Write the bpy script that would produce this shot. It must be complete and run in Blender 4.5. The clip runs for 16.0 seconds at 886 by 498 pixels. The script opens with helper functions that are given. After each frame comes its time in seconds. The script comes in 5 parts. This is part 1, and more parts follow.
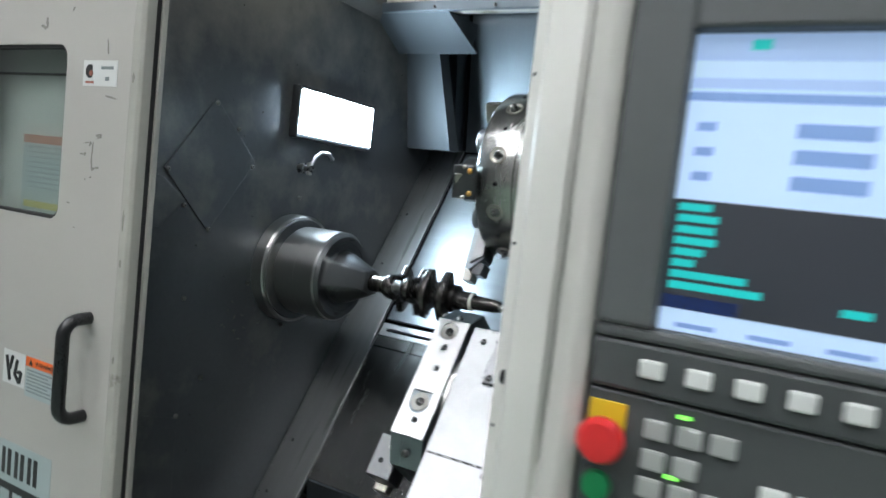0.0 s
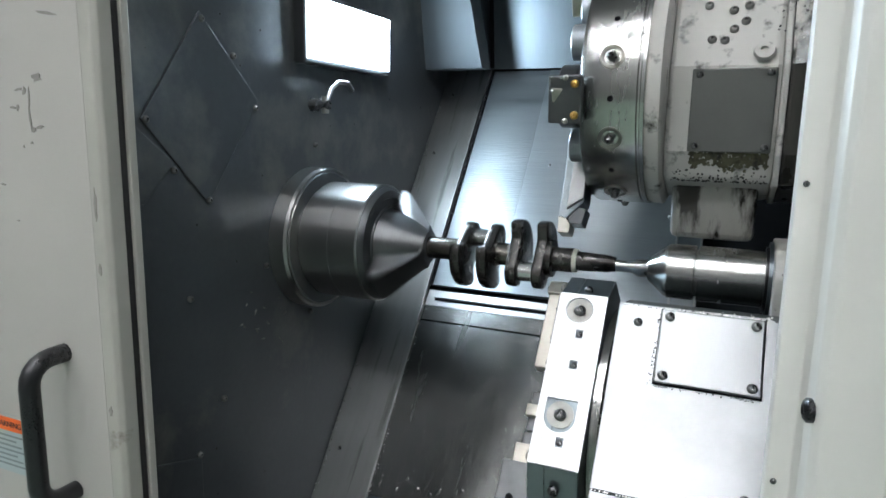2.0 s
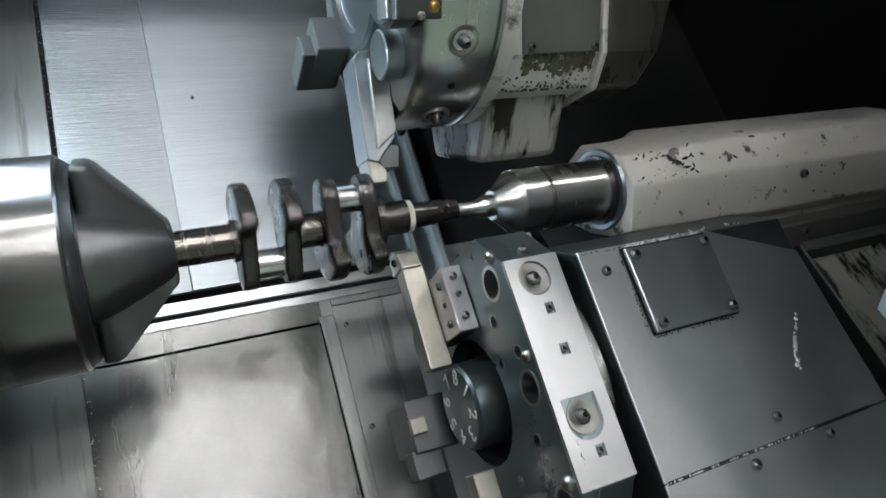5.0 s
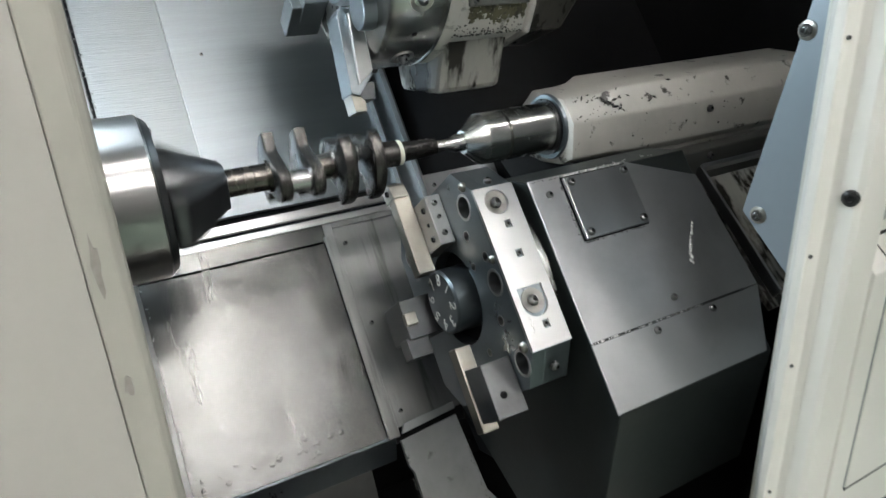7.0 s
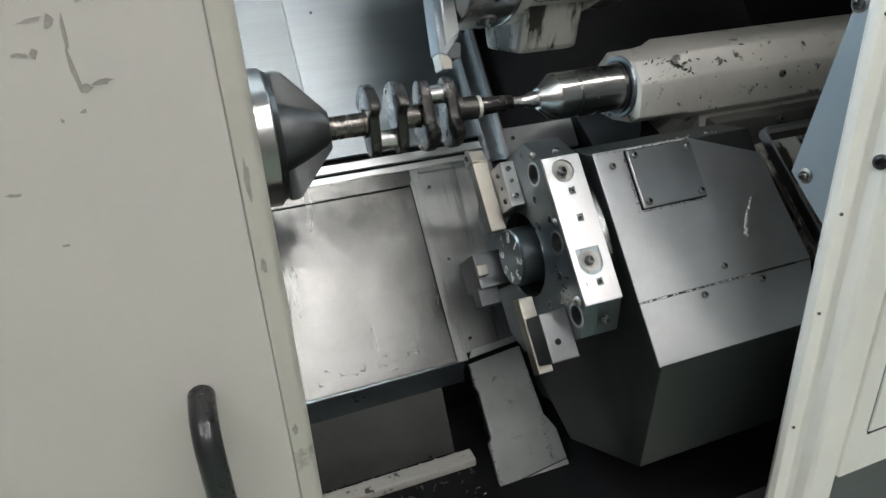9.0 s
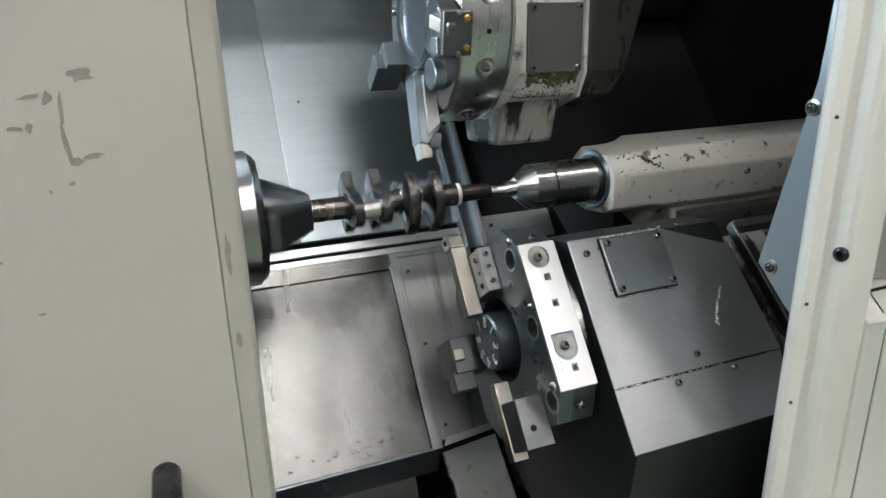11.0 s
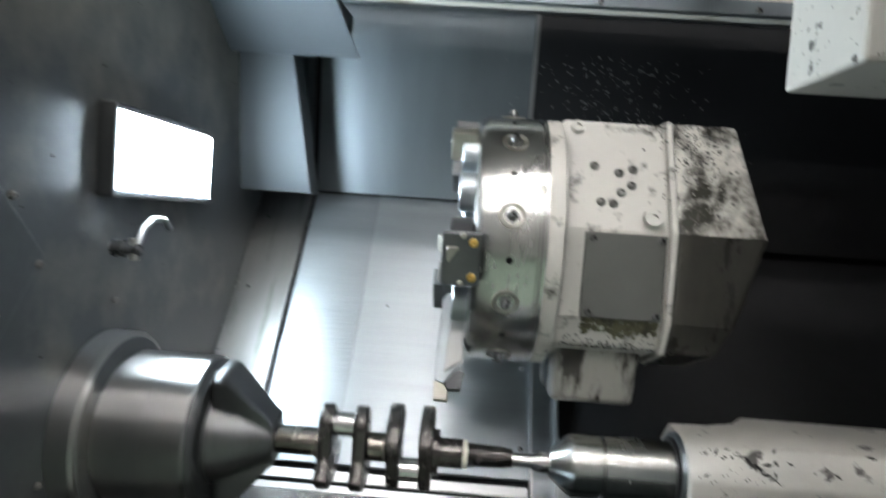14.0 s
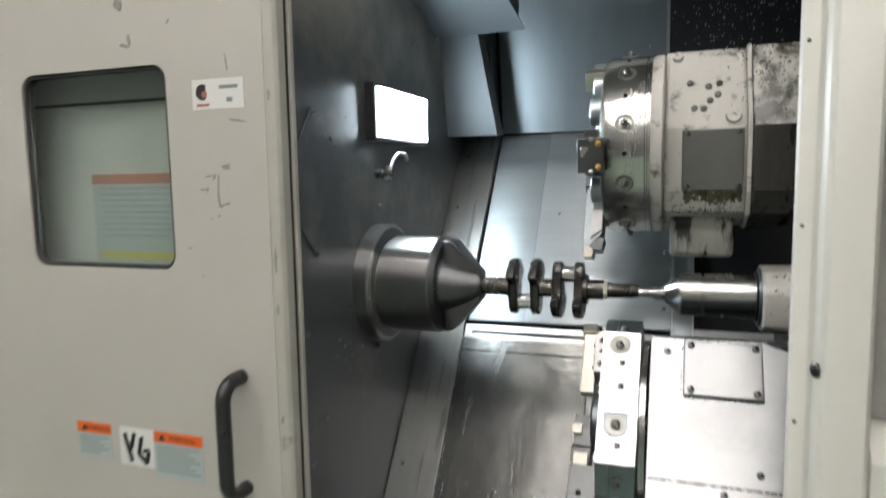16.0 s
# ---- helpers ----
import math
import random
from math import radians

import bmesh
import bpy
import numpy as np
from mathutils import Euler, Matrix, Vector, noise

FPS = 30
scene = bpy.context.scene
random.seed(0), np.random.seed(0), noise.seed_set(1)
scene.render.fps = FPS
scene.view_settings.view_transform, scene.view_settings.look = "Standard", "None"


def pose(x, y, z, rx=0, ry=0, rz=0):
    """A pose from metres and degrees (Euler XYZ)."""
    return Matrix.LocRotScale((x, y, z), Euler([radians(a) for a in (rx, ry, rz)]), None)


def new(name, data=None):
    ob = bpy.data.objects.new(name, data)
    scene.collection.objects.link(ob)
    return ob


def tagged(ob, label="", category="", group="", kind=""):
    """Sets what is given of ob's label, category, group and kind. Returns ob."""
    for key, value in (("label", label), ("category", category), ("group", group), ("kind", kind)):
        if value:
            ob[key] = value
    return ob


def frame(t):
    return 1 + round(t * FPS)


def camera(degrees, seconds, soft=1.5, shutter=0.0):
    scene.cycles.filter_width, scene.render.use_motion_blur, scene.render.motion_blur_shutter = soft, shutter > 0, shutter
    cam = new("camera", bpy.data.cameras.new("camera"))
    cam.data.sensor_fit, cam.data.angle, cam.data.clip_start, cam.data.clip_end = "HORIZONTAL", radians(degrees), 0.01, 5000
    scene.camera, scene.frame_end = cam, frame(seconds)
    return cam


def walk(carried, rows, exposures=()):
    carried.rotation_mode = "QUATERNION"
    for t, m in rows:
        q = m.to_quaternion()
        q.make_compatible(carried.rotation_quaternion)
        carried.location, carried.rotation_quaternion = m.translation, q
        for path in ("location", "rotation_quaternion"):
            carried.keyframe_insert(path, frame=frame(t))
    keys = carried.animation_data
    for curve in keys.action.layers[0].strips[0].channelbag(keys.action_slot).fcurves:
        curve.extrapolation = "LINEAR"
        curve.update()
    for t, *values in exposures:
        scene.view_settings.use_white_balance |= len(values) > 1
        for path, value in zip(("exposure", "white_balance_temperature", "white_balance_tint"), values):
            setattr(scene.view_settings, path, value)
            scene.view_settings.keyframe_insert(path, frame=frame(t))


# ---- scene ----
cam = camera(67.32, 16.0, shutter=0.5)
# seconds, eye in metres, turn in degrees
PATH = [
    (0.0, 1.290, -1.516, 1.360, 85.34, -6.39, 28.05),
    (0.5, 1.057, -1.415, 1.334, 84.16, -2.37, 26.26),
    (1.0, 0.929, -1.384, 1.326, 82.67, -1.16, 23.84),
    (1.5, 0.872, -1.314, 1.334, 80.93, -0.73, 23.08),
    (2.0, 0.868, -1.245, 1.340, 79.92, -0.98, 23.81),
    (2.5, 0.862, -1.223, 1.331, 78.05, -0.43, 24.32),
    (3.0, 0.753, -1.164, 1.330, 77.72, -3.27, 24.78),
    (3.5, 0.620, -1.132, 1.332, 77.94, -0.97, 13.21),
    (4.0, 0.453, -0.983, 1.320, 76.36, 0.25, -0.99),
    (4.5, 0.326, -0.908, 1.316, 74.80, 3.77, -15.79),
    (5.0, 0.260, -0.846, 1.318, 73.59, 2.04, -25.56),
    (7.5, 0.107, -1.146, 1.419, 65.53, 2.35, -28.96),
    (8.0, 0.111, -1.202, 1.436, 64.03, 0.57, -23.59),
    (8.5, 0.099, -1.222, 1.435, 64.03, 2.37, -21.59),
    (9.0, 0.076, -1.228, 1.431, 64.15, 3.07, -20.89),
    (9.5, 0.072, -1.231, 1.438, 67.87, 3.56, -21.42),
    (12.0, 0.076, -1.251, 1.423, 72.26, -0.16, -21.55),
    (12.5, 0.179, -1.235, 1.440, 73.71, 0.52, -18.89),
    (13.0, 0.375, -1.167, 1.470, 80.36, -0.08, -12.93),
    (13.5, 0.487, -1.044, 1.482, 82.66, 0.25, -7.50),
    (14.0, 0.585, -1.062, 1.477, 87.40, -4.08, 2.55),
    (14.5, 0.637, -1.201, 1.457, 92.93, -3.40, 12.79),
    (15.0, 0.687, -1.308, 1.412, 89.02, -4.80, 16.34),
    (15.5, 0.689, -1.468, 1.383, 88.65, -1.30, 16.35),
    (16.0, 0.765, -1.619, 1.374, 83.94, 0.99, 19.58),
]
# seconds, stops, kelvin, tint of the camera's own exposure
TONE = [(0.0, -0.05, 6100, 10), (4.0, -0.05, 6250, 10), (5.2, 0.0, 6400, 10), (7.5, 0.2, 6600, 11), (8.5, 0.14, 6550, 11), (9.5, -0.03, 6520, 10), (12.0, -0.02, 6600, 11), (12.5, -0.06, 6620, 11), (13.0, 0.05, 6500, 11), (14.0, 0.25, 6550, 12), (15.0, 0.05, 6800, 12), (16.0, 0.0, 6850, 13)]
walk(cam, [(row[0], pose(*row[1:])) for row in PATH], TONE)

# ---- light ----
world = bpy.data.worlds.new("hall_light")
scene.world = world
world.use_nodes = True
world.node_tree.nodes["Background"].inputs[0].default_value = (0.85, 0.92, 1.0, 1)
world.node_tree.nodes["Background"].inputs[1].default_value = 0.5
scene.view_settings.exposure = 0.0


# ---- materials ----
def surface(name, base, rough=0.5, metal=0.0, vary=0.15, scale=6.0, stretch=(1, 1, 1), bump=0.05, bump_scale=60.0,
            stain=None, stain_scale=4.0, stain_at=0.58, stain_soft=0.12, stain_rough=None, coat=0.0, wave=0.0, wave_scale=9.0, shine=0.5, drip=0.0, brushed=0.0, spread=(1, 0, 0), uneven=0.25, lit_film=None, stain_detail=8.0):
    """A procedural surface: colour varied at two scales, fine relief and optional stains, in metres of object space."""
    m = bpy.data.materials.new(name)
    m.use_nodes = True
    n, l = m.node_tree.nodes, m.node_tree.links
    b = n["Principled BSDF"]
    b.inputs["Metallic"].default_value = metal
    b.inputs["Coat Weight"].default_value = coat
    b.inputs["Specular IOR Level"].default_value = shine
    if brushed:
        # fine grooves that draw highlights out along one direction
        along = n.new("ShaderNodeCombineXYZ")
        for k in range(3):
            along.inputs[k].default_value = spread[k]
        b.inputs["Anisotropic"].default_value = brushed
        l.new(along.outputs[0], b.inputs["Tangent"])
    tc, mp = n.new("ShaderNodeTexCoord"), n.new("ShaderNodeMapping")
    mp.inputs["Scale"].default_value = stretch
    l.new(tc.outputs["Object"], mp.inputs["Vector"])
    big, fine = n.new("ShaderNodeTexNoise"), n.new("ShaderNodeTexNoise")
    for node, s, d in ((big, scale, 6.0), (fine, bump_scale, 4.0)):
        node.inputs["Scale"].default_value, node.inputs["Detail"].default_value = s, d
        l.new(mp.outputs[0], node.inputs["Vector"])
    ramp = n.new("ShaderNodeMix")
    ramp.data_type = "RGBA"
    ramp.inputs[6].default_value = (*[c * (1 - vary) for c in base], 1)
    ramp.inputs[7].default_value = (*[min(1, c * (1 + vary)) for c in base], 1)
    add = n.new("ShaderNodeMath")
    add.operation = "ADD"
    half = n.new("ShaderNodeMath")
    half.operation = "MULTIPLY_ADD"
    half.inputs[1].default_value, half.inputs[2].default_value = 0.35, -0.17
    l.new(fine.outputs["Fac"], half.inputs[0])
    l.new(big.outputs["Fac"], add.inputs[0])
    l.new(half.outputs[0], add.inputs[1])
    l.new(add.outputs[0], ramp.inputs[0])
    colour = ramp.outputs[2]
    rmap = n.new("ShaderNodeMapRange")
    rmap.inputs[3].default_value, rmap.inputs[4].default_value = max(0.03, rough * (1 - uneven)), min(1, rough * (1 + uneven))
    l.new(add.outputs[0], rmap.inputs[0])
    rsock = rmap.outputs[0]
    if stain:
        sn = n.new("ShaderNodeTexNoise")
        sn.inputs["Scale"].default_value, sn.inputs["Detail"].default_value = stain_scale, stain_detail
        sn.inputs["Roughness"].default_value = 0.62
        l.new(mp.outputs[0], sn.inputs["Vector"])
        sr = n.new("ShaderNodeMapRange")
        sr.inputs[1].default_value, sr.inputs[2].default_value = stain_at, stain_at + stain_soft
        amount = sn.outputs["Fac"]
        if lit_film:
            # dried film between two heights, which also paints the upper part as better lit
            xyz, band, more = n.new("ShaderNodeSeparateXYZ"), n.new("ShaderNodeMapRange"), n.new("ShaderNodeMath")
            l.new(tc.outputs["Object"], xyz.inputs[0])
            band.inputs[1].default_value, band.inputs[2].default_value, band.inputs[4].default_value = lit_film
            l.new(xyz.outputs[2], band.inputs[0])
            more.operation = "ADD"
            l.new(amount, more.inputs[0])
            l.new(band.outputs[0], more.inputs[1])
            amount = more.outputs[0]
        l.new(amount, sr.inputs[0])
        mx = n.new("ShaderNodeMix")
        mx.data_type = "RGBA"
        mx.inputs[7].default_value = (*stain, 1)
        l.new(sr.outputs[0], mx.inputs[0])
        l.new(colour, mx.inputs[6])
        colour = mx.outputs[2]
        if stain_rough is not None:
            rx = n.new("ShaderNodeMix")
            rx.inputs[3].default_value = stain_rough
            l.new(sr.outputs[0], rx.inputs[0])
            l.new(rsock, rx.inputs[2])
            rsock = rx.outputs[0]
    l.new(colour, b.inputs["Base Color"])
    l.new(rsock, b.inputs["Roughness"])
    if bump:
        bp = n.new("ShaderNodeBump")
        bp.inputs["Strength"].default_value, bp.inputs["Distance"].default_value = bump, 0.002
        l.new(fine.outputs["Fac"], bp.inputs["Height"])
        if wave:
            wn, wb = n.new("ShaderNodeTexNoise"), n.new("ShaderNodeBump")
            wn.inputs["Scale"].default_value, wn.inputs["Detail"].default_value = wave_scale, 2.0
            l.new(tc.outputs["Object"], wn.inputs["Vector"])
            wb.inputs["Strength"].default_value, wb.inputs["Distance"].default_value = wave, 0.01
            l.new(wn.outputs["Fac"], wb.inputs["Height"])
            l.new(wb.outputs[0], bp.inputs["Normal"])
        last = bp.outputs[0]
        if drip:
            dm, dn, db, dr = n.new("ShaderNodeMapping"), n.new("ShaderNodeTexNoise"), n.new("ShaderNodeBump"), n.new("ShaderNodeMapRange")
            dm.inputs["Scale"].default_value = (38, 6, 6)
            dn.inputs["Scale"].default_value, dn.inputs["Detail"].default_value = 1.0, 3.0
            dr.inputs[1].default_value, dr.inputs[2].default_value = 0.52, 0.74
            l.new(tc.outputs["Object"], dm.inputs["Vector"])
            l.new(dm.outputs[0], dn.inputs["Vector"])
            l.new(dn.outputs["Fac"], dr.inputs[0])
            db.inputs["Strength"].default_value, db.inputs["Distance"].default_value = drip, 0.003
            l.new(dr.outputs[0], db.inputs["Height"])
            l.new(last, db.inputs["Normal"])
            last = db.outputs[0]
        l.new(last, b.inputs["Normal"])
    return m


def glow(name, colour, strength):
    m = bpy.data.materials.new(name)
    m.use_nodes = True
    b = m.node_tree.nodes["Principled BSDF"]
    b.inputs["Base Color"].default_value = (*[c * 0.5 for c in colour], 1)
    b.inputs["Emission Color"].default_value = (*colour, 1)
    b.inputs["Emission Strength"].default_value = strength
    return m


def clear(name, tint=(0.9, 0.95, 0.93)):
    m = bpy.data.materials.new(name)
    m.use_nodes = True
    b = m.node_tree.nodes["Principled BSDF"]
    b.inputs["Base Color"].default_value = (*tint, 1)
    b.inputs["Roughness"].default_value = 0.06
    b.inputs["Transmission Weight"].default_value = 1.0
    b.inputs["IOR"].default_value = 1.45
    return m


DOOR = surface("door_paint", (0.45, 0.43, 0.395), 0.42, vary=0.06, scale=3, bump=0.04, bump_scale=140, stain=(0.30, 0.28, 0.24), stain_scale=5, stain_at=0.70, stain_soft=0.1)
RIM = surface("door_rim_paint", (0.40, 0.385, 0.34), 0.45, vary=0.15, scale=9, bump=0.06, stain=(0.12, 0.10, 0.07), stain_scale=14, stain_at=0.66)
CREAM = surface("cream_paint", (0.60, 0.58, 0.535), 0.38, vary=0.05, scale=4, bump=0.05, bump_scale=120, stain=(0.36, 0.32, 0.26), stain_scale=9, stain_at=0.70)
CHIPPED = surface("chipped_cream_paint", (0.56, 0.54, 0.50), 0.45, vary=0.1, scale=8, bump=0.25, bump_scale=50, stain=(0.06, 0.055, 0.045), stain_scale=16, stain_at=0.56, stain_soft=0.1, stain_rough=0.25)
CASTING = surface("worn_white_casting", (0.45, 0.435, 0.395), 0.42, vary=0.16, scale=7, bump=0.2, bump_scale=60, stain=(0.035, 0.03, 0.025), stain_scale=24, stain_at=0.605, stain_soft=0.05, stain_rough=0.3)
# rear casting's lower sides: oily, and darkened in the colour for their shade
WETSHADE = surface("oily_shaded_casting", (0.040, 0.037, 0.030), 0.40, vary=0.6, scale=24, bump=0.5, bump_scale=40, stain=(0.02, 0.019, 0.016), stain_scale=16, stain_at=0.42, stain_soft=0.2, stretch=(1.4, 1, 0.45), stain_rough=0.22)
RUST = surface("crusted_chips", (0.10, 0.095, 0.055), 0.8, vary=0.6, scale=60, bump=0.9, bump_scale=160, stain=(0.03, 0.025, 0.02), stain_scale=50, stain_at=0.5)
# base darkened for the wall's unlit foot; dried coolant and painted light pale its top
WALLST = surface("spindle_wall_steel", (0.105, 0.113, 0.12), 0.36, wave=0.12, wave_scale=4, metal=0.6, vary=0.3, scale=3.5, bump=0.08, bump_scale=80, stain=(0.27, 0.257, 0.23), stain_scale=2.6, stain_at=0.53, stain_soft=0.22, lit_film=(1.42, 1.95, 0.22))
SHEET = surface("brushed_cover_steel", (0.155, 0.155, 0.15), 0.25, wave=0.4, wave_scale=8, metal=1.0, vary=0.34, scale=3.0, stretch=(8, 1, 1), bump=0.08, bump_scale=45, stain=(0.12, 0.119, 0.114), stain_scale=1.5, stain_at=0.46, stain_soft=0.35, stain_rough=0.28, drip=0.05, brushed=0.35, spread=(0, 0.602, 0.799), uneven=0.2, stain_detail=4.0)
BACKST = surface("brushed_back_steel", (0.31, 0.338, 0.356), 0.36, wave=0.06, wave_scale=5, metal=1.0, vary=0.14, scale=10, stretch=(0.25, 4, 4), bump=0.3, bump_scale=70, brushed=0.75, spread=(0, 0.602, 0.799))
BACKDULL = surface("dull_back_steel", (0.245, 0.265, 0.278), 0.36, wave=0.06, wave_scale=5, metal=1.0, vary=0.14, scale=10, stretch=(0.25, 4, 4), bump=0.45, bump_scale=70, brushed=0.75, spread=(0, 0.602, 0.799))
BACKUP = surface("upper_back_steel", (0.15, 0.172, 0.187), 0.42, metal=0.9, vary=0.16, scale=5, stretch=(3, 1, 0.4), bump=0.06, wave=0.05, wave_scale=6, brushed=0.6, spread=(0, -0.134, 0.991))
CORNER = surface("blue_grey_corner_steel", (0.098, 0.113, 0.124), 0.52, metal=0.5, vary=0.12, scale=5, stretch=(3, 1, 0.4), bump=0.04)
INNER = surface("grey_green_panel_paint", (0.33, 0.345, 0.32), 0.5, vary=0.06, scale=3, bump=0.03)
STRIP = surface("edge_strip_steel", (0.26, 0.26, 0.255), 0.36, metal=0.95, vary=0.16, scale=5, stretch=(9, 0.8, 0.8), bump=0.12, bump_scale=60, stain=(0.15, 0.15, 0.145), stain_scale=4, stain_at=0.58, wave=0.1, wave_scale=9)
BOXST = surface("carriage_cover_steel", (0.45, 0.455, 0.46), 0.40, wave=0.09, wave_scale=4, metal=1.0, vary=0.12, scale=5, bump=0.06, bump_scale=70, stain=(0.29, 0.29, 0.285), stain_scale=4, stain_at=0.5, stain_soft=0.4, stain_rough=0.45)
GROUND_ST = surface("ground_turret_steel", (0.50, 0.50, 0.495), 0.31, metal=1.0, vary=0.025, scale=9, stretch=(3, 1, 1), bump=0.012, bump_scale=160)
DARKST = surface("blued_steel", (0.17, 0.195, 0.21), 0.30, metal=0.9, vary=0.15, scale=14, bump=0.05, bump_scale=120)
TURNED = surface("turned_steel", (0.53, 0.525, 0.50), 0.27, metal=1.0, vary=0.05, scale=5, stretch=(2, 0.5, 0.5), bump=0.006, bump_scale=70, brushed=0.6, uneven=0.05)
CHUCKST = surface("chuck_steel", (0.44, 0.43, 0.42), 0.28, metal=1.0, vary=0.06, scale=5, stretch=(2, 0.5, 0.5), bump=0.008, bump_scale=90, brushed=0.7, uneven=0.06)
CHUCKDK = surface("chuck_front_steel", (0.12, 0.122, 0.125), 0.36, metal=0.9, vary=0.18, scale=14, bump=0.08, stretch=(2, 1, 1), stain=(0.09, 0.09, 0.09), stain_scale=8, stain_at=0.55)
FORGED = surface("forged_crank_steel", (0.075, 0.07, 0.066), 0.26, metal=0.8, vary=0.3, scale=26, bump=0.3, bump_scale=90, stain=(0.03, 0.027, 0.025), stain_scale=30, stain_at=0.55)
JOURNAL = surface("machined_journal_steel", (0.62, 0.61, 0.60), 0.2, metal=1.0, vary=0.05, scale=40, stretch=(10, 1, 1), bump=0.04, bump_scale=300, uneven=0.08)
OILED = surface("oiled_journal_steel", (0.17, 0.155, 0.14), 0.26, metal=1.0, vary=0.12, scale=14, stretch=(4, 1, 1), bump=0.03, bump_scale=200)
WHITERING = surface("pale_ring", (0.62, 0.62, 0.52), 0.5, vary=0.08, bump=0.02)
CARRBODY = surface("dark_green_body_paint", (0.014, 0.017, 0.0165), 0.35, metal=0.0, vary=0.3, scale=5, bump=0.08, bump_scale=60, shine=0.25)
SCUFF = surface("worn_through_paint", (0.25, 0.235, 0.21), 0.6, vary=0.4, scale=90, bump=0.2, bump_scale=200)
BOLT = surface("black_oxide_bolt", (0.14, 0.14, 0.138), 0.28, metal=0.9, vary=0.3, scale=90, bump=0.05)
POCKET = surface("milled_pocket_steel", (0.24, 0.235, 0.22), 0.4, metal=1.0, vary=0.2, scale=60, bump=0.1, bump_scale=200)
WASHER = surface("worn_washer_steel", (0.42, 0.40, 0.36), 0.32, metal=1.0, vary=0.2, scale=60, bump=0.1, bump_scale=200)
GOLD = surface("brass_screw", (0.72, 0.46, 0.14), 0.3, metal=1.0, vary=0.1, bump=0.02)
HOLDER = surface("tool_holder_steel", (0.11, 0.113, 0.116), 0.33, metal=0.85, vary=0.2, scale=30, bump=0.06, bump_scale=150)
TOOLBAR = surface("nickel_tool_shank", (0.38, 0.355, 0.31), 0.34, metal=1.0, vary=0.15, scale=30, bump=0.08, bump_scale=120)
INSERT = surface("carbide_insert", (0.50, 0.48, 0.42), 0.35, metal=0.9, vary=0.2, scale=60, bump=0.1)
PLATEGREY = surface("grey_cover_plate", (0.13, 0.13, 0.12), 0.38, metal=0.4, vary=0.12, scale=16, bump=0.08, bump_scale=160)
JAMB = surface("blue_grey_panel", (0.24, 0.28, 0.31), 0.38, metal=0.3, vary=0.08, scale=7, bump=0.05)
POSTW = surface("ivory_post_paint", (0.79, 0.77, 0.72), 0.36, vary=0.04, scale=4, bump=0.05, bump_scale=120, stain=(0.42, 0.38, 0.31), stain_scale=13, stain_at=0.69, stain_soft=0.06)
BLOCKST = surface("tool_block_steel", (0.30, 0.30, 0.295), 0.33, metal=0.9, vary=0.12, scale=30, bump=0.05, bump_scale=150)
OILCAST = surface("oil_streaked_casting", (0.40, 0.39, 0.35), 0.36, vary=0.2, scale=18, bump=0.25, bump_scale=50, stain=(0.035, 0.032, 0.026), stain_scale=9, stain_at=0.455, stain_soft=0.09, stain_rough=0.25, stretch=(2.0, 1, 0.45))
# rear casting's upper sides: smears over a paler tone that stands for light
SMEARLIT = surface("smeared_lit_casting", (0.56, 0.54, 0.49), 0.40, vary=0.15, scale=30, bump=0.35, bump_scale=60, stain=(0.03, 0.028, 0.022), stain_scale=20, stain_at=0.40, stain_soft=0.2, stain_rough=0.2, stretch=(1.0, 1, 0.8))
APRON = surface("oily_apron_steel", (0.10, 0.10, 0.098), 0.30, metal=0.85, vary=0.3, scale=6, bump=0.1, bump_scale=50, wave=0.2, wave_scale=6)
WAYST = surface("stained_way_steel", (0.25, 0.255, 0.25), 0.42, metal=0.5, vary=0.25, scale=14, bump=0.2, bump_scale=70, stain=(0.06, 0.06, 0.055), stain_scale=22, stain_at=0.62, stain_soft=0.12)
# notice colours dulled to carry the hazy reflection of the pane before them
NOTICE = surface("hazed_notice_paper", (0.25, 0.285, 0.28), 0.4, vary=0.05, bump=0.0)
NOTICER = surface("hazed_notice_red", (0.26, 0.12, 0.085), 0.45, vary=0.05, bump=0.0)
NOTICEY = surface("hazed_notice_yellow", (0.31, 0.29, 0.10), 0.45, vary=0.05, bump=0.0)
RAILBR = surface("grimy_roof_rail", (0.11, 0.105, 0.095), 0.45, metal=0.15, vary=0.3, scale=6, bump=0.15, bump_scale=60, stain=(0.035, 0.03, 0.025), stain_scale=9, stain_at=0.55, stain_soft=0.2)
BEAMGR = surface("grimy_cream_beam", (0.50, 0.48, 0.42), 0.5, vary=0.15, scale=9, bump=0.3, bump_scale=70, stain=(0.15, 0.13, 0.075), stain_scale=15, stain_at=0.50, stain_soft=0.16, stretch=(0.6, 1, 1.6))
PLATEST = surface("cover_plate_steel", (0.32, 0.325, 0.33), 0.35, metal=1.0, vary=0.1, scale=8, bump=0.05, bump_scale=90, stretch=(3, 1, 1))
GRIME = surface("oily_grime", (0.02, 0.019, 0.017), 0.45, vary=0.5, scale=60, bump=0.5, bump_scale=200)
# oily near-black whose colour also holds the deep shade inside the chamber
BLACK = surface("oily_shade_black", (0.010, 0.010, 0.0105), 0.5, shine=0.12, vary=0.5, scale=5, bump=0.15, bump_scale=40)
HOLE = surface("shadowed_bore", (0.008, 0.008, 0.009), 0.8, shine=0.1, vary=0.2, bump=0.0)
PLASTIC = surface("black_plastic_grip", (0.012, 0.012, 0.013), 0.28, vary=0.2, bump=0.15, bump_scale=300)
RUBBER = surface("rubber_seal", (0.02, 0.018, 0.018), 0.6, vary=0.3, bump=0.1)
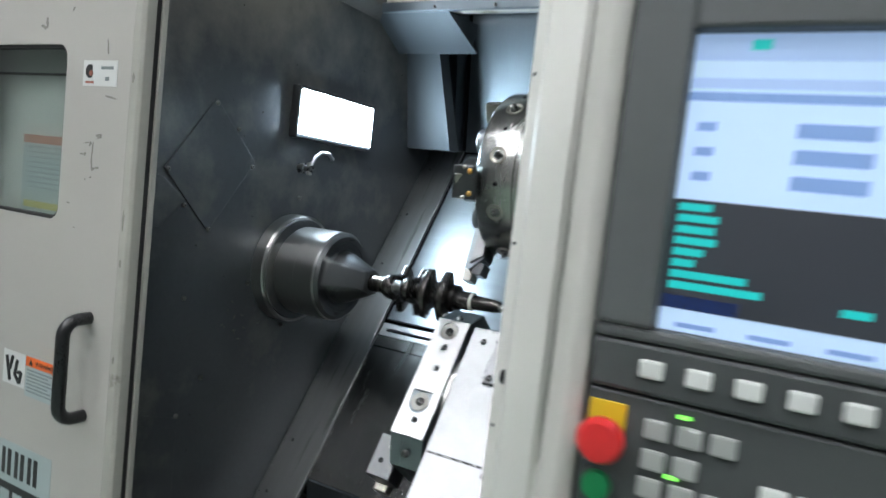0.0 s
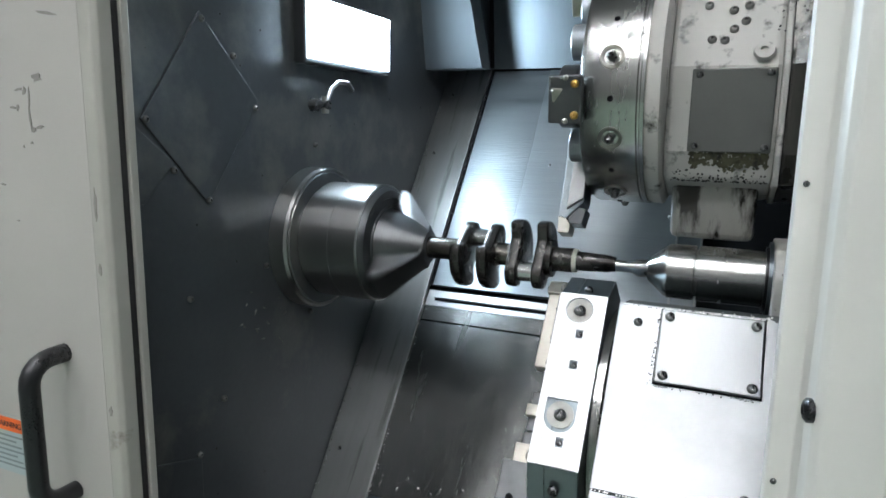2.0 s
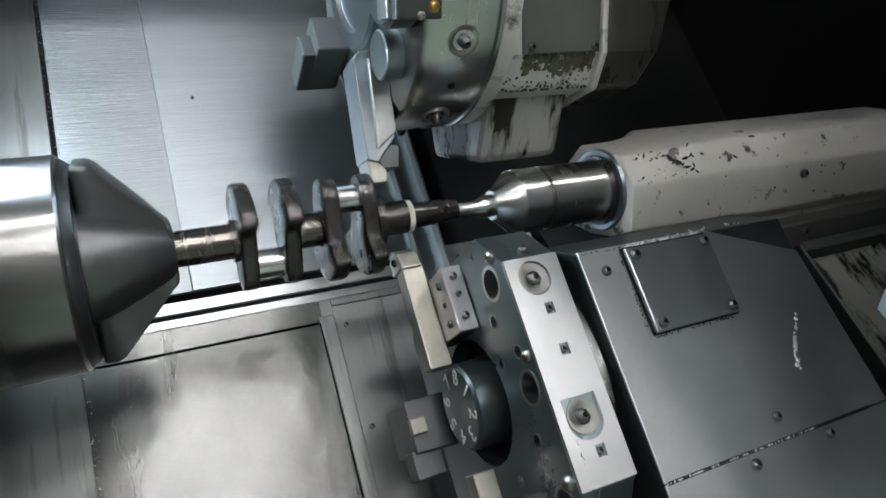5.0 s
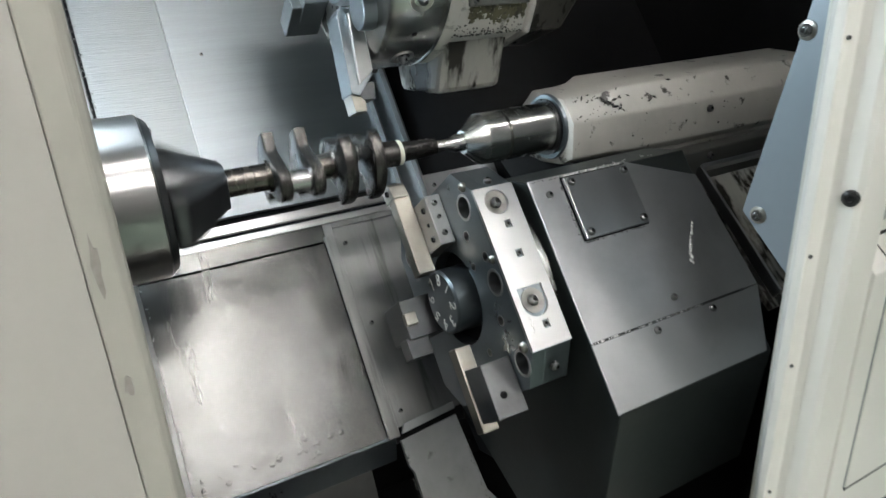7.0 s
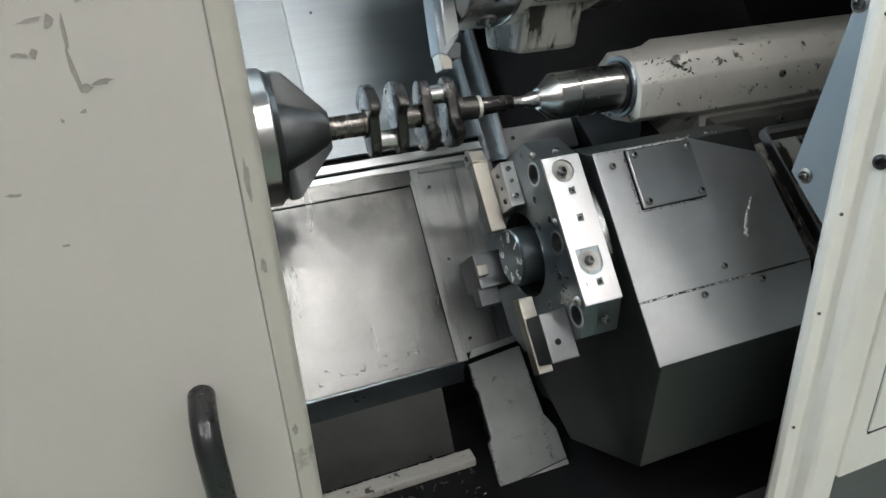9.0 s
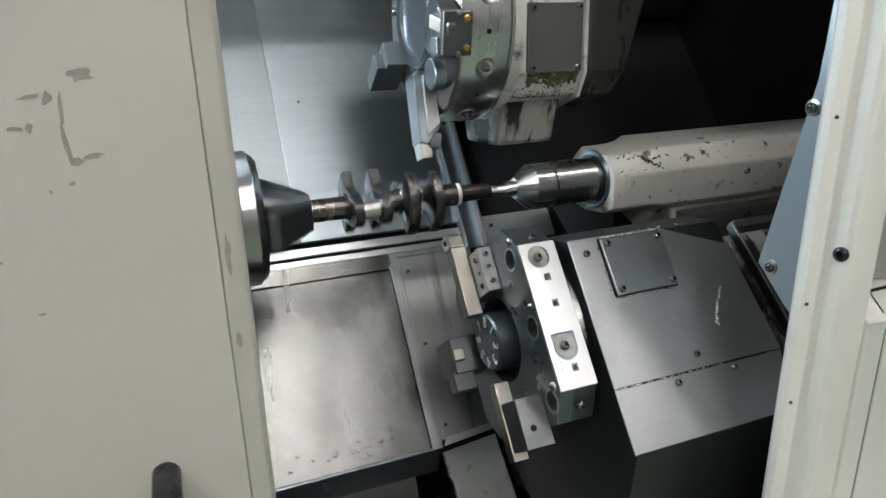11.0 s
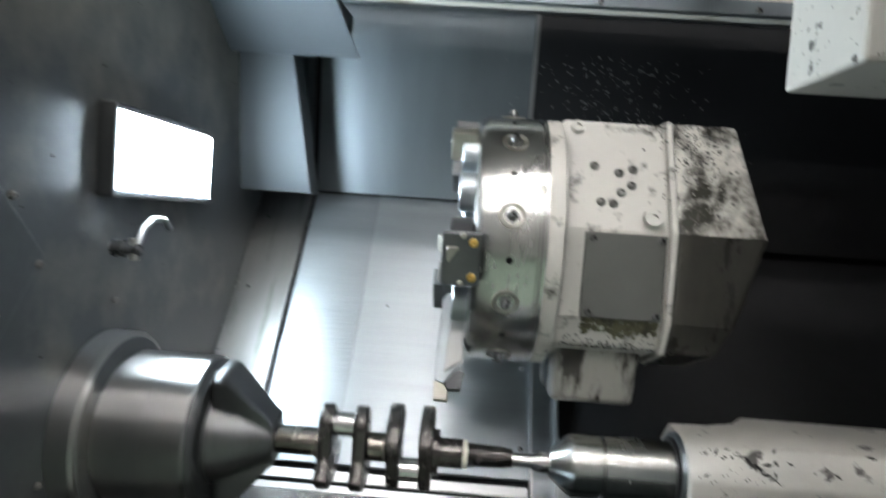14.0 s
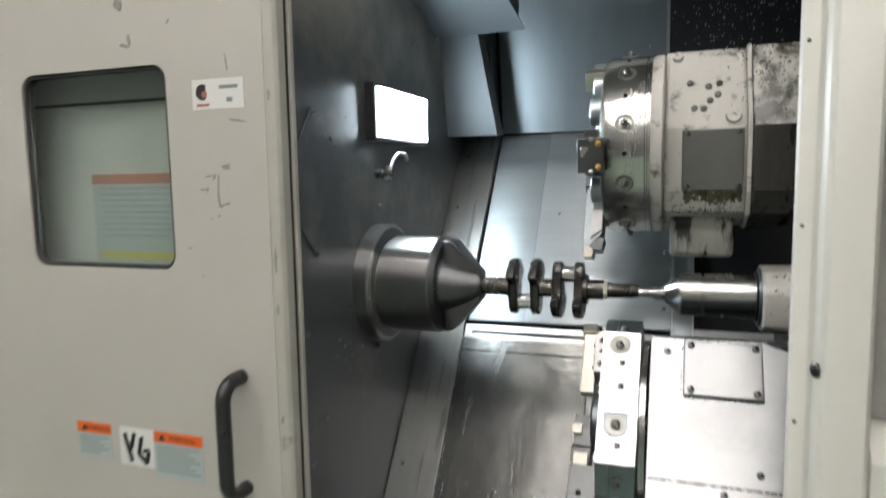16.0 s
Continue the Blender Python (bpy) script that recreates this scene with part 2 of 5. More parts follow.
PANELGREY = surface("panel_grey_plastic", (0.085, 0.09, 0.09), 0.5, vary=0.08, bump=0.1, bump_scale=300)
PANELDK = surface("panel_dark_plastic", (0.055, 0.06, 0.06), 0.5, vary=0.08, bump=0.1, bump_scale=300)
KEY = surface("key_grey_plastic", (0.36, 0.37, 0.35), 0.45, vary=0.05, bump=0.05)
KEYLT = surface("key_white_plastic", (0.68, 0.69, 0.66), 0.4, vary=0.04, bump=0.05)
RED = surface("red_button_plastic", (0.62, 0.025, 0.025), 0.32, vary=0.06, bump=0.02)
GREEN = surface("green_button_plastic", (0.01, 0.22, 0.07), 0.35, vary=0.06, bump=0.02)
YELLOW = surface("yellow_plate", (0.72, 0.50, 0.02), 0.4, vary=0.05, bump=0.02)
LABELW = surface("white_label", (0.66, 0.66, 0.64), 0.4, vary=0.03, bump=0.0)
LABELG = surface("pale_grey_label", (0.38, 0.44, 0.44), 0.4, vary=0.04, bump=0.0)
LABELO = surface("orange_label", (0.75, 0.13, 0.02), 0.4, vary=0.04, bump=0.0)
LABELR = surface("faded_red_label", (0.36, 0.13, 0.09), 0.45, vary=0.05, bump=0.0)
LABELY = surface("yellow_label", (0.42, 0.40, 0.12), 0.45, vary=0.05, bump=0.0)
INK = surface("dark_ink", (0.02, 0.02, 0.02), 0.5, vary=0.1, bump=0.0)
INKG = surface("grey_ink", (0.20, 0.23, 0.23), 0.5, vary=0.1, bump=0.0)
GLASS = clear("window_glass", (0.82, 0.89, 0.86))
FLOOR = surface("green_painted_floor", (0.25, 0.33, 0.27), 0.4, vary=0.12, scale=2, bump=0.1, bump_scale=30, stain=(0.12, 0.14, 0.11), stain_scale=5, stain_at=0.6)
HALL = surface("hall_wall_paint", (0.30, 0.295, 0.29), 0.7, vary=0.06, scale=0.7, bump=0.05)
HALLTOP = surface("hall_ceiling_paint", (0.30, 0.30, 0.31), 0.8, vary=0.08, scale=0.6, bump=0.05)
PINK = surface("warm_grey_panel_paint", (0.40, 0.375, 0.36), 0.45, vary=0.05, scale=3, bump=0.04)
BRASSCYL = surface("oiled_cylinder_steel", (0.10, 0.088, 0.062), 0.42, metal=1.0, vary=0.15, scale=10, bump=0.05)
LAMPGLOW = glow("lamp_glow", (0.74, 0.90, 1.0), 85.0)
TUBE = glow("tube_light", (0.96, 0.965, 0.965), 84.0)
SCREEN_W = glow("screen_pale", (0.58, 0.77, 1.0), 0.62)
SCREEN_L = glow("screen_blue_band", (0.42, 0.58, 0.85), 0.6)
SCREEN_D = glow("screen_dark", (0.030, 0.034, 0.042), 0.6)
SCREEN_N = glow("screen_navy", (0.03, 0.08, 0.32), 0.7)
SCREEN_T = glow("screen_teal", (0.02, 0.50, 0.46), 0.8)
SCREEN_B = glow("screen_blue_ink", (0.22, 0.36, 0.66), 0.6)
LED = glow("green_led", (0.25, 1.0, 0.10), 1.6)


# ---- building blocks ----
def thing(name, at, label, category, group="", kind=""):
    ob = new(name)
    ob.empty_display_size = 0.05
    ob.location = at
    return tagged(ob, label, category, group, kind)


def part(name, bm, material, parent=None, label="", smooth=False, m=None):
    """Links a bmesh as one mesh object, in its parent's space."""
    me = bpy.data.meshes.new(name)
    bmesh.ops.recalc_face_normals(bm, faces=bm.faces)
    bm.to_mesh(me)
    bm.free()
    me.materials.append(material)
    if smooth:
        for p in me.polygons:
            p.use_smooth = True
        me.set_sharp_from_angle(angle=radians(35))
    ob = new(name, me)
    if parent:
        ob.parent = parent
    if m is not None:
        ob.matrix_basis = m
    if label:
        ob["label"] = label
    return ob


def bevel(bm, w, seg=2):
    if w:
        edges = [e for e in bm.edges if len(e.link_faces) == 2 and e.calc_face_angle(0) > 0.5]
        bmesh.ops.bevel(bm, geom=edges, offset=w, segments=seg, affect="EDGES", profile=0.5, clamp_overlap=True)
    return bm


def box(x0, x1, y0, y1, z0, z1, r=0.0, bm=None):
    b = bmesh.new()
    bmesh.ops.create_cube(b, size=1, matrix=Matrix.LocRotScale(((x0 + x1) / 2, (y0 + y1) / 2, (z0 + z1) / 2), None, (x1 - x0, y1 - y0, z1 - z0)))
    return bevel(b, r)


def prism(pts, a0, a1, axis="x", r=0.0):
    """A polygon pushed along an axis: pts are (y, z) for x, (x, z) for y, (x, y) for z."""
    b = bmesh.new()
    put = {"x": lambda p, a: (a, p[0], p[1]), "y": lambda p, a: (p[0], a, p[1]), "z": lambda p, a: (p[0], p[1], a)}[axis]
    lo, hi = [b.verts.new(put(p, a0)) for p in pts], [b.verts.new(put(p, a1)) for p in pts]
    b.faces.new(lo)
    b.faces.new(hi)
    for i in range(len(pts)):
        j = (i + 1) % len(pts)
        b.faces.new((lo[i], lo[j], hi[j], hi[i]))
    bmesh.ops.recalc_face_normals(b, faces=b.faces)
    return bevel(b, r)


def pierced(outer, holes, a0, a1):
    """A plate in (x, z) with holes of any outline through it, from y a0 to a1."""
    b = bmesh.new()
    for loop in (outer, *holes):
        vs = [b.verts.new((p[0], a0, p[1])) for p in loop]
        for i in range(len(vs)):
            b.edges.new((vs[i], vs[(i + 1) % len(vs)]))
    bmesh.ops.triangle_fill(b, use_beauty=True, use_dissolve=False, edges=b.edges[:], normal=(0, -1, 0))
    got = bmesh.ops.extrude_face_region(b, geom=b.faces[:])
    bmesh.ops.translate(b, vec=(0, a1 - a0, 0), verts=[v for v in got["geom"] if isinstance(v, bmesh.types.BMVert)])
    bmesh.ops.recalc_face_normals(b, faces=b.faces)
    return b


def turned(profile, seg=48, m=None):
    """A profile of (x, radius) spun about the x axis."""
    b = bmesh.new()
    rings = []
    for x, rad in profile:
        if rad < 1e-5:
            rings.append([b.verts.new((x, 0, 0))])
        else:
            rings.append([b.verts.new((x, rad * math.cos(2 * math.pi * k / seg), rad * math.sin(2 * math.pi * k / seg))) for k in range(seg)])
    for p, q in zip(rings, rings[1:]):
        for k in range(seg):
            j = (k + 1) % seg
            if len(p) == 1 and len(q) == 1:
                continue
            if len(p) == 1:
                b.faces.new((p[0], q[j], q[k]))
            elif len(q) == 1:
                b.faces.new((p[k], p[j], q[0]))
            else:
                b.faces.new((p[k], p[j], q[j], q[k]))
    if m is not None:
        b.transform(m)
    return b


def lofted(rings, r=0.0):
    """A closed skin through rings of equally many points, each ring an x and its (y, z) points."""
    b = bmesh.new()
    vs = [[b.verts.new((x, y, z)) for y, z in pts] for x, pts in rings]
    for p, q in zip(vs, vs[1:]):
        for i in range(len(p)):
            j = (i + 1) % len(p)
            b.faces.new((p[i], p[j], q[j], q[i]))
    b.faces.new(vs[0])
    b.faces.new(vs[-1])
    bmesh.ops.recalc_face_normals(b, faces=b.faces)
    return bevel(b, r)


def rod(p, q, r, seg=16):
    p, q = Vector(p), Vector(q)
    d = q - p
    turn = d.to_track_quat("X", "Z").to_matrix().to_4x4()
    return turned([(0, 0), (0, r), (d.length, r), (d.length, 0)], seg, Matrix.Translation(p) @ turn)


def pipe(points, r, seg=12):
    """A bent bar through the points."""
    b = bmesh.new()
    pts = [Vector(p) for p in points]
    prev, turn = None, None
    for i, p in enumerate(pts):
        d = (pts[min(i + 1, len(pts) - 1)] - pts[max(i - 1, 0)]).normalized()
        if turn is None:
            turn = d.to_track_quat("X", "Z").to_matrix()
        else:
            turn = (turn @ Vector((1, 0, 0))).rotation_difference(d).to_matrix() @ turn
        ring = [b.verts.new(p + turn @ Vector((0, r * math.cos(2 * math.pi * k / seg), r * math.sin(2 * math.pi * k / seg)))) for k in range(seg)]
        if prev:
            for k in range(seg):
                j = (k + 1) % seg
                b.faces.new((prev[k], prev[j], ring[j], ring[k]))
        else:
            b.faces.new(ring)
        prev = ring
    b.faces.new(prev)
    return b


def arc(cx, cy, r, a0, a1, n):
    return [(cx + r * math.cos(radians(a0 + (a1 - a0) * k / n)), cy + r * math.sin(radians(a0 + (a1 - a0) * k / n))) for k in range(n + 1)]


def joined(*bms):
    out = bmesh.new()
    for b in bms:
        me = bpy.data.meshes.new("join")
        b.to_mesh(me)
        b.free()
        out.from_mesh(me)
        bpy.data.meshes.remove(me)
    return out


def screw_mesh(r=0.006, h=0.005):
    """A button-head socket screw along +x."""
    return turned([(-0.002, 0), (-0.002, r), (h * 0.45, r), (h * 0.85, r * 0.75), (h, r * 0.5), (h, r * 0.42), (h * 0.35, r * 0.38), (h * 0.35, 0)], 14)


SCREWS = {}


def screw(parent, at, normal, r=0.006, material=None, name="bolt", h=None):
    """A screw on a face, sharing one mesh with all of its size."""
    material = material or BOLT
    key = (round(r, 4), material.name, h)
    if key not in SCREWS:
        me = bpy.data.meshes.new("screw")
        b = screw_mesh(r, h or r * 0.8)
        bmesh.ops.recalc_face_normals(b, faces=b.faces)
        b.to_mesh(me)
        b.free()
        me.materials.append(material)
        for p in me.polygons:
            p.use_smooth = True
        me.set_sharp_from_angle(angle=radians(35))
        SCREWS[key] = me
    ob = new(name, SCREWS[key])
    ob.parent = parent
    ob.matrix_basis = Matrix.Translation(at) @ Vector(normal).to_track_quat("X", "Z").to_matrix().to_4x4()
    return ob


SLOPE = radians(53)
UP, OUT = Vector((0, math.cos(SLOPE), math.sin(SLOPE))), Vector((0, -math.sin(SLOPE), math.cos(SLOPE)))


def on_slope(x, u, v, base=(0.274, 0.851)):
    """A point of the slanted bed: u up the slope, v out of it, from a foot (y, z)."""
    return Vector((x, base[0], base[1])) + UP * u + OUT * v


def slanted(x0, x1, u0, u1, v0, v1, r=0.0, base=(0.274, 0.851)):
    """A box lying in the slant of the bed."""
    b = box(x0, x1, u0, u1, v0, v1, r)
    b.transform(Matrix(((1, 0, 0, 0), (0, UP.y, OUT.y, base[0]), (0, UP.z, OUT.z, base[1]), (0, 0, 0, 1))))
    return b


# ---- hall ----
tagged(part("floor", box(-5, 6, -6, 4, -0.1, 0), FLOOR), "light green painted concrete workshop floor", "floor", kind="structure")
tagged(part("wall_south", box(-5, 6, -6.2, -6, 0, 4.6), HALL), "plain pale workshop wall", "wall", kind="structure")
tagged(part("wall_north", box(-5, 6, 4, 4.2, 0, 4.6), HALL), "plain pale workshop wall", "wall", kind="structure")
tagged(part("wall_west", box(-5.2, -5, -6, 4, 0, 4.6), HALL), "plain pale workshop wall", "wall", kind="structure")
tagged(part("wall_east", box(6, 6.2, -6, 4, 0, 4.6), HALL), "plain pale workshop wall", "wall", kind="structure")
tagged(part("ceiling", box(-5.2, 6.2, -6.2, 4.2, 4.6, 4.8), HALLTOP), "plain grey workshop ceiling", "ceiling", kind="structure")


def ceiling_light(x, y):
    t = thing("ceiling_light", (x, y, 4.35), "long white fluorescent ceiling light", "ceiling light", "workshop ceiling lights")
    part("housing", prism([(-0.11, 0), (0.11, 0), (0.06, 0.07), (-0.06, 0.07)], -0.75, 0.75), CREAM, t)
    for s in (-0.05, 0.05):
        part("tube", rod((-0.72, s, -0.02), (0.72, s, -0.02), 0.016), TUBE, t, "glowing white tube", True)
    part("hanger", rod((0, 0, 0.07), (0, 0, 0.25), 0.006), BOLT, t)


for ly in (-4.6, -3.2, -1.8):
    for lx in (-1.9, 0.5, 2.9):
        ceiling_light(lx, ly)

# ---- chamber shell ----
shell = thing("wall_left", (0, 0, 0), "dark blue-grey steel spindle wall with bolted cover plates", "wall", kind="structure")
part("panel", box(-0.02, 0, -0.575, 0.95, 0.25, 1.93), WALLST, shell)
part("cover_plate", prism([(-0.327, 1.535), (-0.178, 1.390), (-0.323, 1.203), (-0.465, 1.351)], 0.0005, 0.005, r=0.002), WALLST, shell, "diamond cover plate")
part("cover_plate", prism([(-0.470, 1.335), (-0.400, 1.280), (-0.467, 1.215), (-0.560, 1.215), (-0.560, 1.335)], 0.0005, 0.006, r=0.002), WALLST, shell, "lower cover plate")
part("cover_plate", prism([(-0.575, 0.80), (-0.37, 0.735), (-0.37, 0.30), (-0.575, 0.30)], 0.0005, 0.005, r=0.002), WALLST, shell, "low cover plate")
for y, z in ((-0.324, 1.522), (-0.247, 1.468), (-0.190, 1.377), (-0.402, 1.267), (-0.323, 1.210), (-0.455, 1.350), (-0.307, 0.827),
             (-0.170, 1.063), (-0.380, 1.040), (0.010, 1.304), (-0.376, 0.743), (-0.54, 1.20), (-0.54, 0.95), (-0.55, 1.09), (-0.02, 0.93)):
    screw(shell, (0.005, y, z), (1, 0, 0), 0.006, POCKET)

strip = thing("chamber_trim", (0, 0, 0), "grey steel edge strip along the slanted bed", "trim", kind="structure")
part("strip", slanted(0.001, 0.140, -0.62, 0.845, -0.004, 0.012, 0.0015), STRIP, strip)
for u in (-0.52, -0.36, 0.30, 0.52, 0.74):
    screw(strip, on_slope(0.035, u, 0.012), OUT, 0.005)

back = thing("wall_back", (0, 0, 0), "brushed steel back plates of the slanted bed", "wall", kind="structure")
part("plate", slanted(0.141, 0.325, 0.105, 0.845, -0.012, -0.002), BACKDULL, back, "dull brushed back plate")
part("plate", slanted(0.326, 0.745, 0.105, 0.845, -0.014, 0.001, 0.0008), BACKST, back)
part("channel", slanted(0.750, 0.802, 0.03, 0.60, -0.012, -0.004), BACKST, back, "folded channel web")
for x in (0.746, 0.802):
    part("channel_flange", slanted(x, x + 0.004, 0.03, 0.60, -0.012, 0.022), GROUND_ST, back, "bright channel flange")
part("low_plate", slanted(0.807, 1.02, 0.03, 0.11, -0.012, 0.004, 0.001), BOXST, back, "pale steel plate below the quill")
screw(back, on_slope(0.835, 0.08, 0.004), OUT, 0.006)
part("dark_plate", slanted(0.807, 1.75, 0.03, 0.845, -0.03, -0.012), BLACK, back, "oily plate blackened for deep shade")
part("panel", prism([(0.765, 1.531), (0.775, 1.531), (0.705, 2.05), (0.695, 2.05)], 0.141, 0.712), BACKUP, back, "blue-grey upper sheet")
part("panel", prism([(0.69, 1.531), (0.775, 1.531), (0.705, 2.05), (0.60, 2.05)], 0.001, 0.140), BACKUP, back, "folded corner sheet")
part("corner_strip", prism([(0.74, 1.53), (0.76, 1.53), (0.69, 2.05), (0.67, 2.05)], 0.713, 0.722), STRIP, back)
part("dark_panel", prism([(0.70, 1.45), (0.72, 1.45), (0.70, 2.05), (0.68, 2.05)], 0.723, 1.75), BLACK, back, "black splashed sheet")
part("seam", slanted(0.1402, 0.1465, 0.105, 0.845, -0.0019, 0.004), HOLE, back, "dark strip along the seam")
# near-black strip painted in for the shaded side of the corner fold
part("seam", prism([(0.7605, 1.533), (0.7655, 1.533), (0.6955, 2.05), (0.6905, 2.05)], 0.1405, 0.152), HOLE, back, "dark strip along the seam")
for u in (0.17, 0.36):
    screw(back, on_slope(0.725, u, 0.001), OUT, 0.006)
screw(back, on_slope(0.39, 0.50, 0.001), OUT, 0.004)

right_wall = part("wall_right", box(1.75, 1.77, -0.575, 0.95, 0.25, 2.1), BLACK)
tagged(right_wall, "oily end wall of the chamber, blackened for deep shade", "wall", kind="structure")

# the rail behind the work and the slanted bed covers
bed = thing("bed", (0, 0, 0), "slanted lathe bed with brushed steel covers", "machine bed")
part("rail", slanted(0.141, 0.742, 0.045, 0.090, -0.03, -0.002, 0.001), GROUND_ST, bed, "bright ground guide rail")
part("rail_groove", slanted(0.165, 0.742, 0.060, 0.066, -0.002, -0.0005), HOLE, bed)
part("rail_edge", slanted(0.165, 0.742, 0.067, 0.074, -0.002, 0.004, 0.001), GROUND_ST, bed)
part("lip", slanted(0.141, 0.535, 0.004, 0.044, -0.03, 0.000, 0.001), SHEET, bed, "steel lip")
part("lip", slanted(0.5575, 0.745, 0.0308, 0.044, -0.03, -0.001, 0.0006), STRIP, bed, "steel lip")
part("lip", slanted(0.5355, 0.557, 0.0125, 0.044, -0.03, -0.001, 0.0006), STRIP, bed, "steel lip")
part("gap", slanted(0.141, 1.70, 0.090, 0.105, -0.06, -0.045), HOLE, bed)
cover = part("bed_cover", slanted(0.135, 0.528, -0.445, 0.000, -0.012, 0.004, 0.0015), SHEET, bed, "worn sheet steel bed cover with oil smears")
part("side_cover", slanted(0.5295, 0.556, -0.450, 0.012, -0.012, 0.007, 0.0022), STRIP, bed, "narrow raised joint strip")
part("joint_gap", slanted(0.5275, 0.5300, -0.445, 0.002, 0.0005, 0.0046), HOLE, bed, "dark open joint")
part("side_cover", slanted(0.557, 0.76, -0.432, 0.030, -0.014, -0.002, 0.0012), STRIP, bed)
part("bed_front", prism([(0.012, 0.498), (0.006, 0.490), (0.014, 0.425), (0.04, 0.425)], 0.135, 0.548), DARKST, bed, "dark folded front of the cover")
part("apron", prism([(0.034, 0.430), (0.022, 0.430), (-0.048, 0.274), (-0.040, 0.270)], 0.001, 0.490), APRON, bed, "oily grey apron below the cover")
for x, u in ((0.575, -0.01), (0.575, -0.20), (0.575, -0.40), (0.515, -0.01), (0.541, -0.02), (0.541, -0.22), (0.541, -0.41)):
    screw(bed, on_slope(x, u, 0.0), OUT, 0.005)
SLANT = Matrix(((1, 0, 0, 0), (0, UP.y, OUT.y, 0.274), (0, UP.z, OUT.z, 0.851), (0, 0, 0, 1)))
way = prism([(0.557, -0.460), (0.695, -0.448), (0.708, -0.62), (0.730, -0.66), (0.736, -0.735), (0.554, -0.755), (0.554, -0.652), (0.564, -0.640), (0.564, -0.530), (0.557, -0.515)], -0.016, -0.004, "z", 0.001)
way.transform(SLANT)
part("way_cover", way, WAYST, bed, "stained grey lower way cover with a notched edge")
way = prism([(0.554, -0.757), (0.736, -0.737), (0.742, -0.84), (0.554, -0.86)], -0.014, -0.003, "z", 0.001)
way.transform(SLANT)
part("way_cover_end", way, BOXST, bed, "bright lower end of the way cover")
way = prism([(0.562, -0.447), (0.696, -0.435), (0.696, -0.420), (0.572, -0.428)], -0.006, 0.0015, "z", 0.001)
way.transform(SLANT)
part("way_fold", way, BOXST, bed, "bright folded edge")
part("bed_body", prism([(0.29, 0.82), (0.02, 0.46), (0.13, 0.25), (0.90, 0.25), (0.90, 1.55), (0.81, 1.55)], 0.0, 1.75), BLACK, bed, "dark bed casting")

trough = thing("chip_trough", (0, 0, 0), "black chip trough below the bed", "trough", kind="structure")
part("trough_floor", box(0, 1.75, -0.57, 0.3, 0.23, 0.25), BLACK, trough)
part("trough_lip", box(0.02, 0.53, -0.09, -0.05, 0.25, 0.272, 0.003), CASTING, trough, "worn pale lip")

# ---- upper frame ----
frame_top = thing("roof_frame", (0, 0, 0), "stained cream and grey steel roof frame of the chamber", "frame", kind="structure")
part("beam", prism([(0.27, 1.925), (0.36, 1.925), (0.36, 2.0), (0.29, 2.0), (0.27, 1.985)], 0.06, 1.74, r=0.004), BEAMGR, frame_top, "stained cream cross beam")
part("beam_lip", box(0.06, 1.74, 0.25, 0.268, 1.905, 1.935, 0.003), BACKUP, frame_top)
part("side_rail", prism([(0.0, 1.90), (0.055, 1.93), (0.055, 2.0), (0.02, 2.03), (0.0, 2.03)], -0.57, 0.35, "y", 0.004), RAILBR, frame_top)
part("side_rail", prism([(-0.06, 2.0), (0.055, 2.04), (0.055, 2.07), (-0.06, 2.07)], -0.57, 0.35, "y", 0.004), RAILBR, frame_top)
part("deflector", lofted([(0.001, [(0.298, 1.918), (0.466, 1.827), (0.470, 1.832), (0.303, 1.924)]), (0.270, [(0.298, 1.918), (0.466, 1.827), (0.470, 1.832), (0.303, 1.924)]), (0.300, [(0.462, 1.829), (0.466, 1.827), (0.470, 1.832), (0.466, 1.834)])]), CORNER, frame_top, "slanting blue-grey splash deflector")
part("deflector_end", lofted([(0.2715, [(0.305, 1.918), (0.468, 1.833), (0.50, 1.90), (0.50, 1.93)]), (0.2745, [(0.305, 1.918), (0.468, 1.833), (0.50, 1.90), (0.50, 1.93)])]), CORNER, frame_top, "folded end of the deflector")
leaf = bmesh.new()
leaf_ends = [[leaf.verts.new((x + 0.010 * d, y + 0.05 * d, z)) for x, y, z in ((0.001, 0.503, 1.90), (0.125, 0.503, 1.90), (0.177, 0.586, 1.517), (0.001, 0.586, 1.517))] for d in (0, 1)]
for k in range(4):
    leaf.faces.new((leaf_ends[0][k], leaf_ends[0][(k + 1) % 4], leaf_ends[1][(k + 1) % 4], leaf_ends[1][k]))
leaf.faces.new(leaf_ends[0])
leaf.faces.new(leaf_ends[1])
part("corner_sheet", bevel(leaf, 0.002), CORNER, frame_top, "leaning folded corner sheet")
part("roof_panel", box(-0.1, 1.75, 0.62, 0.64, 2.05, 2.45), PINK, frame_top, "cream roof panel with rust specks")
part("roof_panel", box(-0.1, 1.75, 0.36, 0.62, 2.0, 2.02), STRIP, frame_top)
part("side_beam", prism([(1.0, 1.955), (1.006, 1.955), (1.006, 1.99), (1.06, 1.99), (1.06, 1.996), (1.0, 1.996)], -0.5, 0.27, "y", 0.001), BACKUP, frame_top)
part("header_casting", box(1.002, 1.40, -0.30, -0.11, 1.684, 2.2, 0.006), CASTING, frame_top, "scratched cream casting block")
for x in (0.25, 0.45, 0.8, 1.1):
    screw(frame_top, (x, 0.249, 1.915), (0, -1, 0), 0.006)

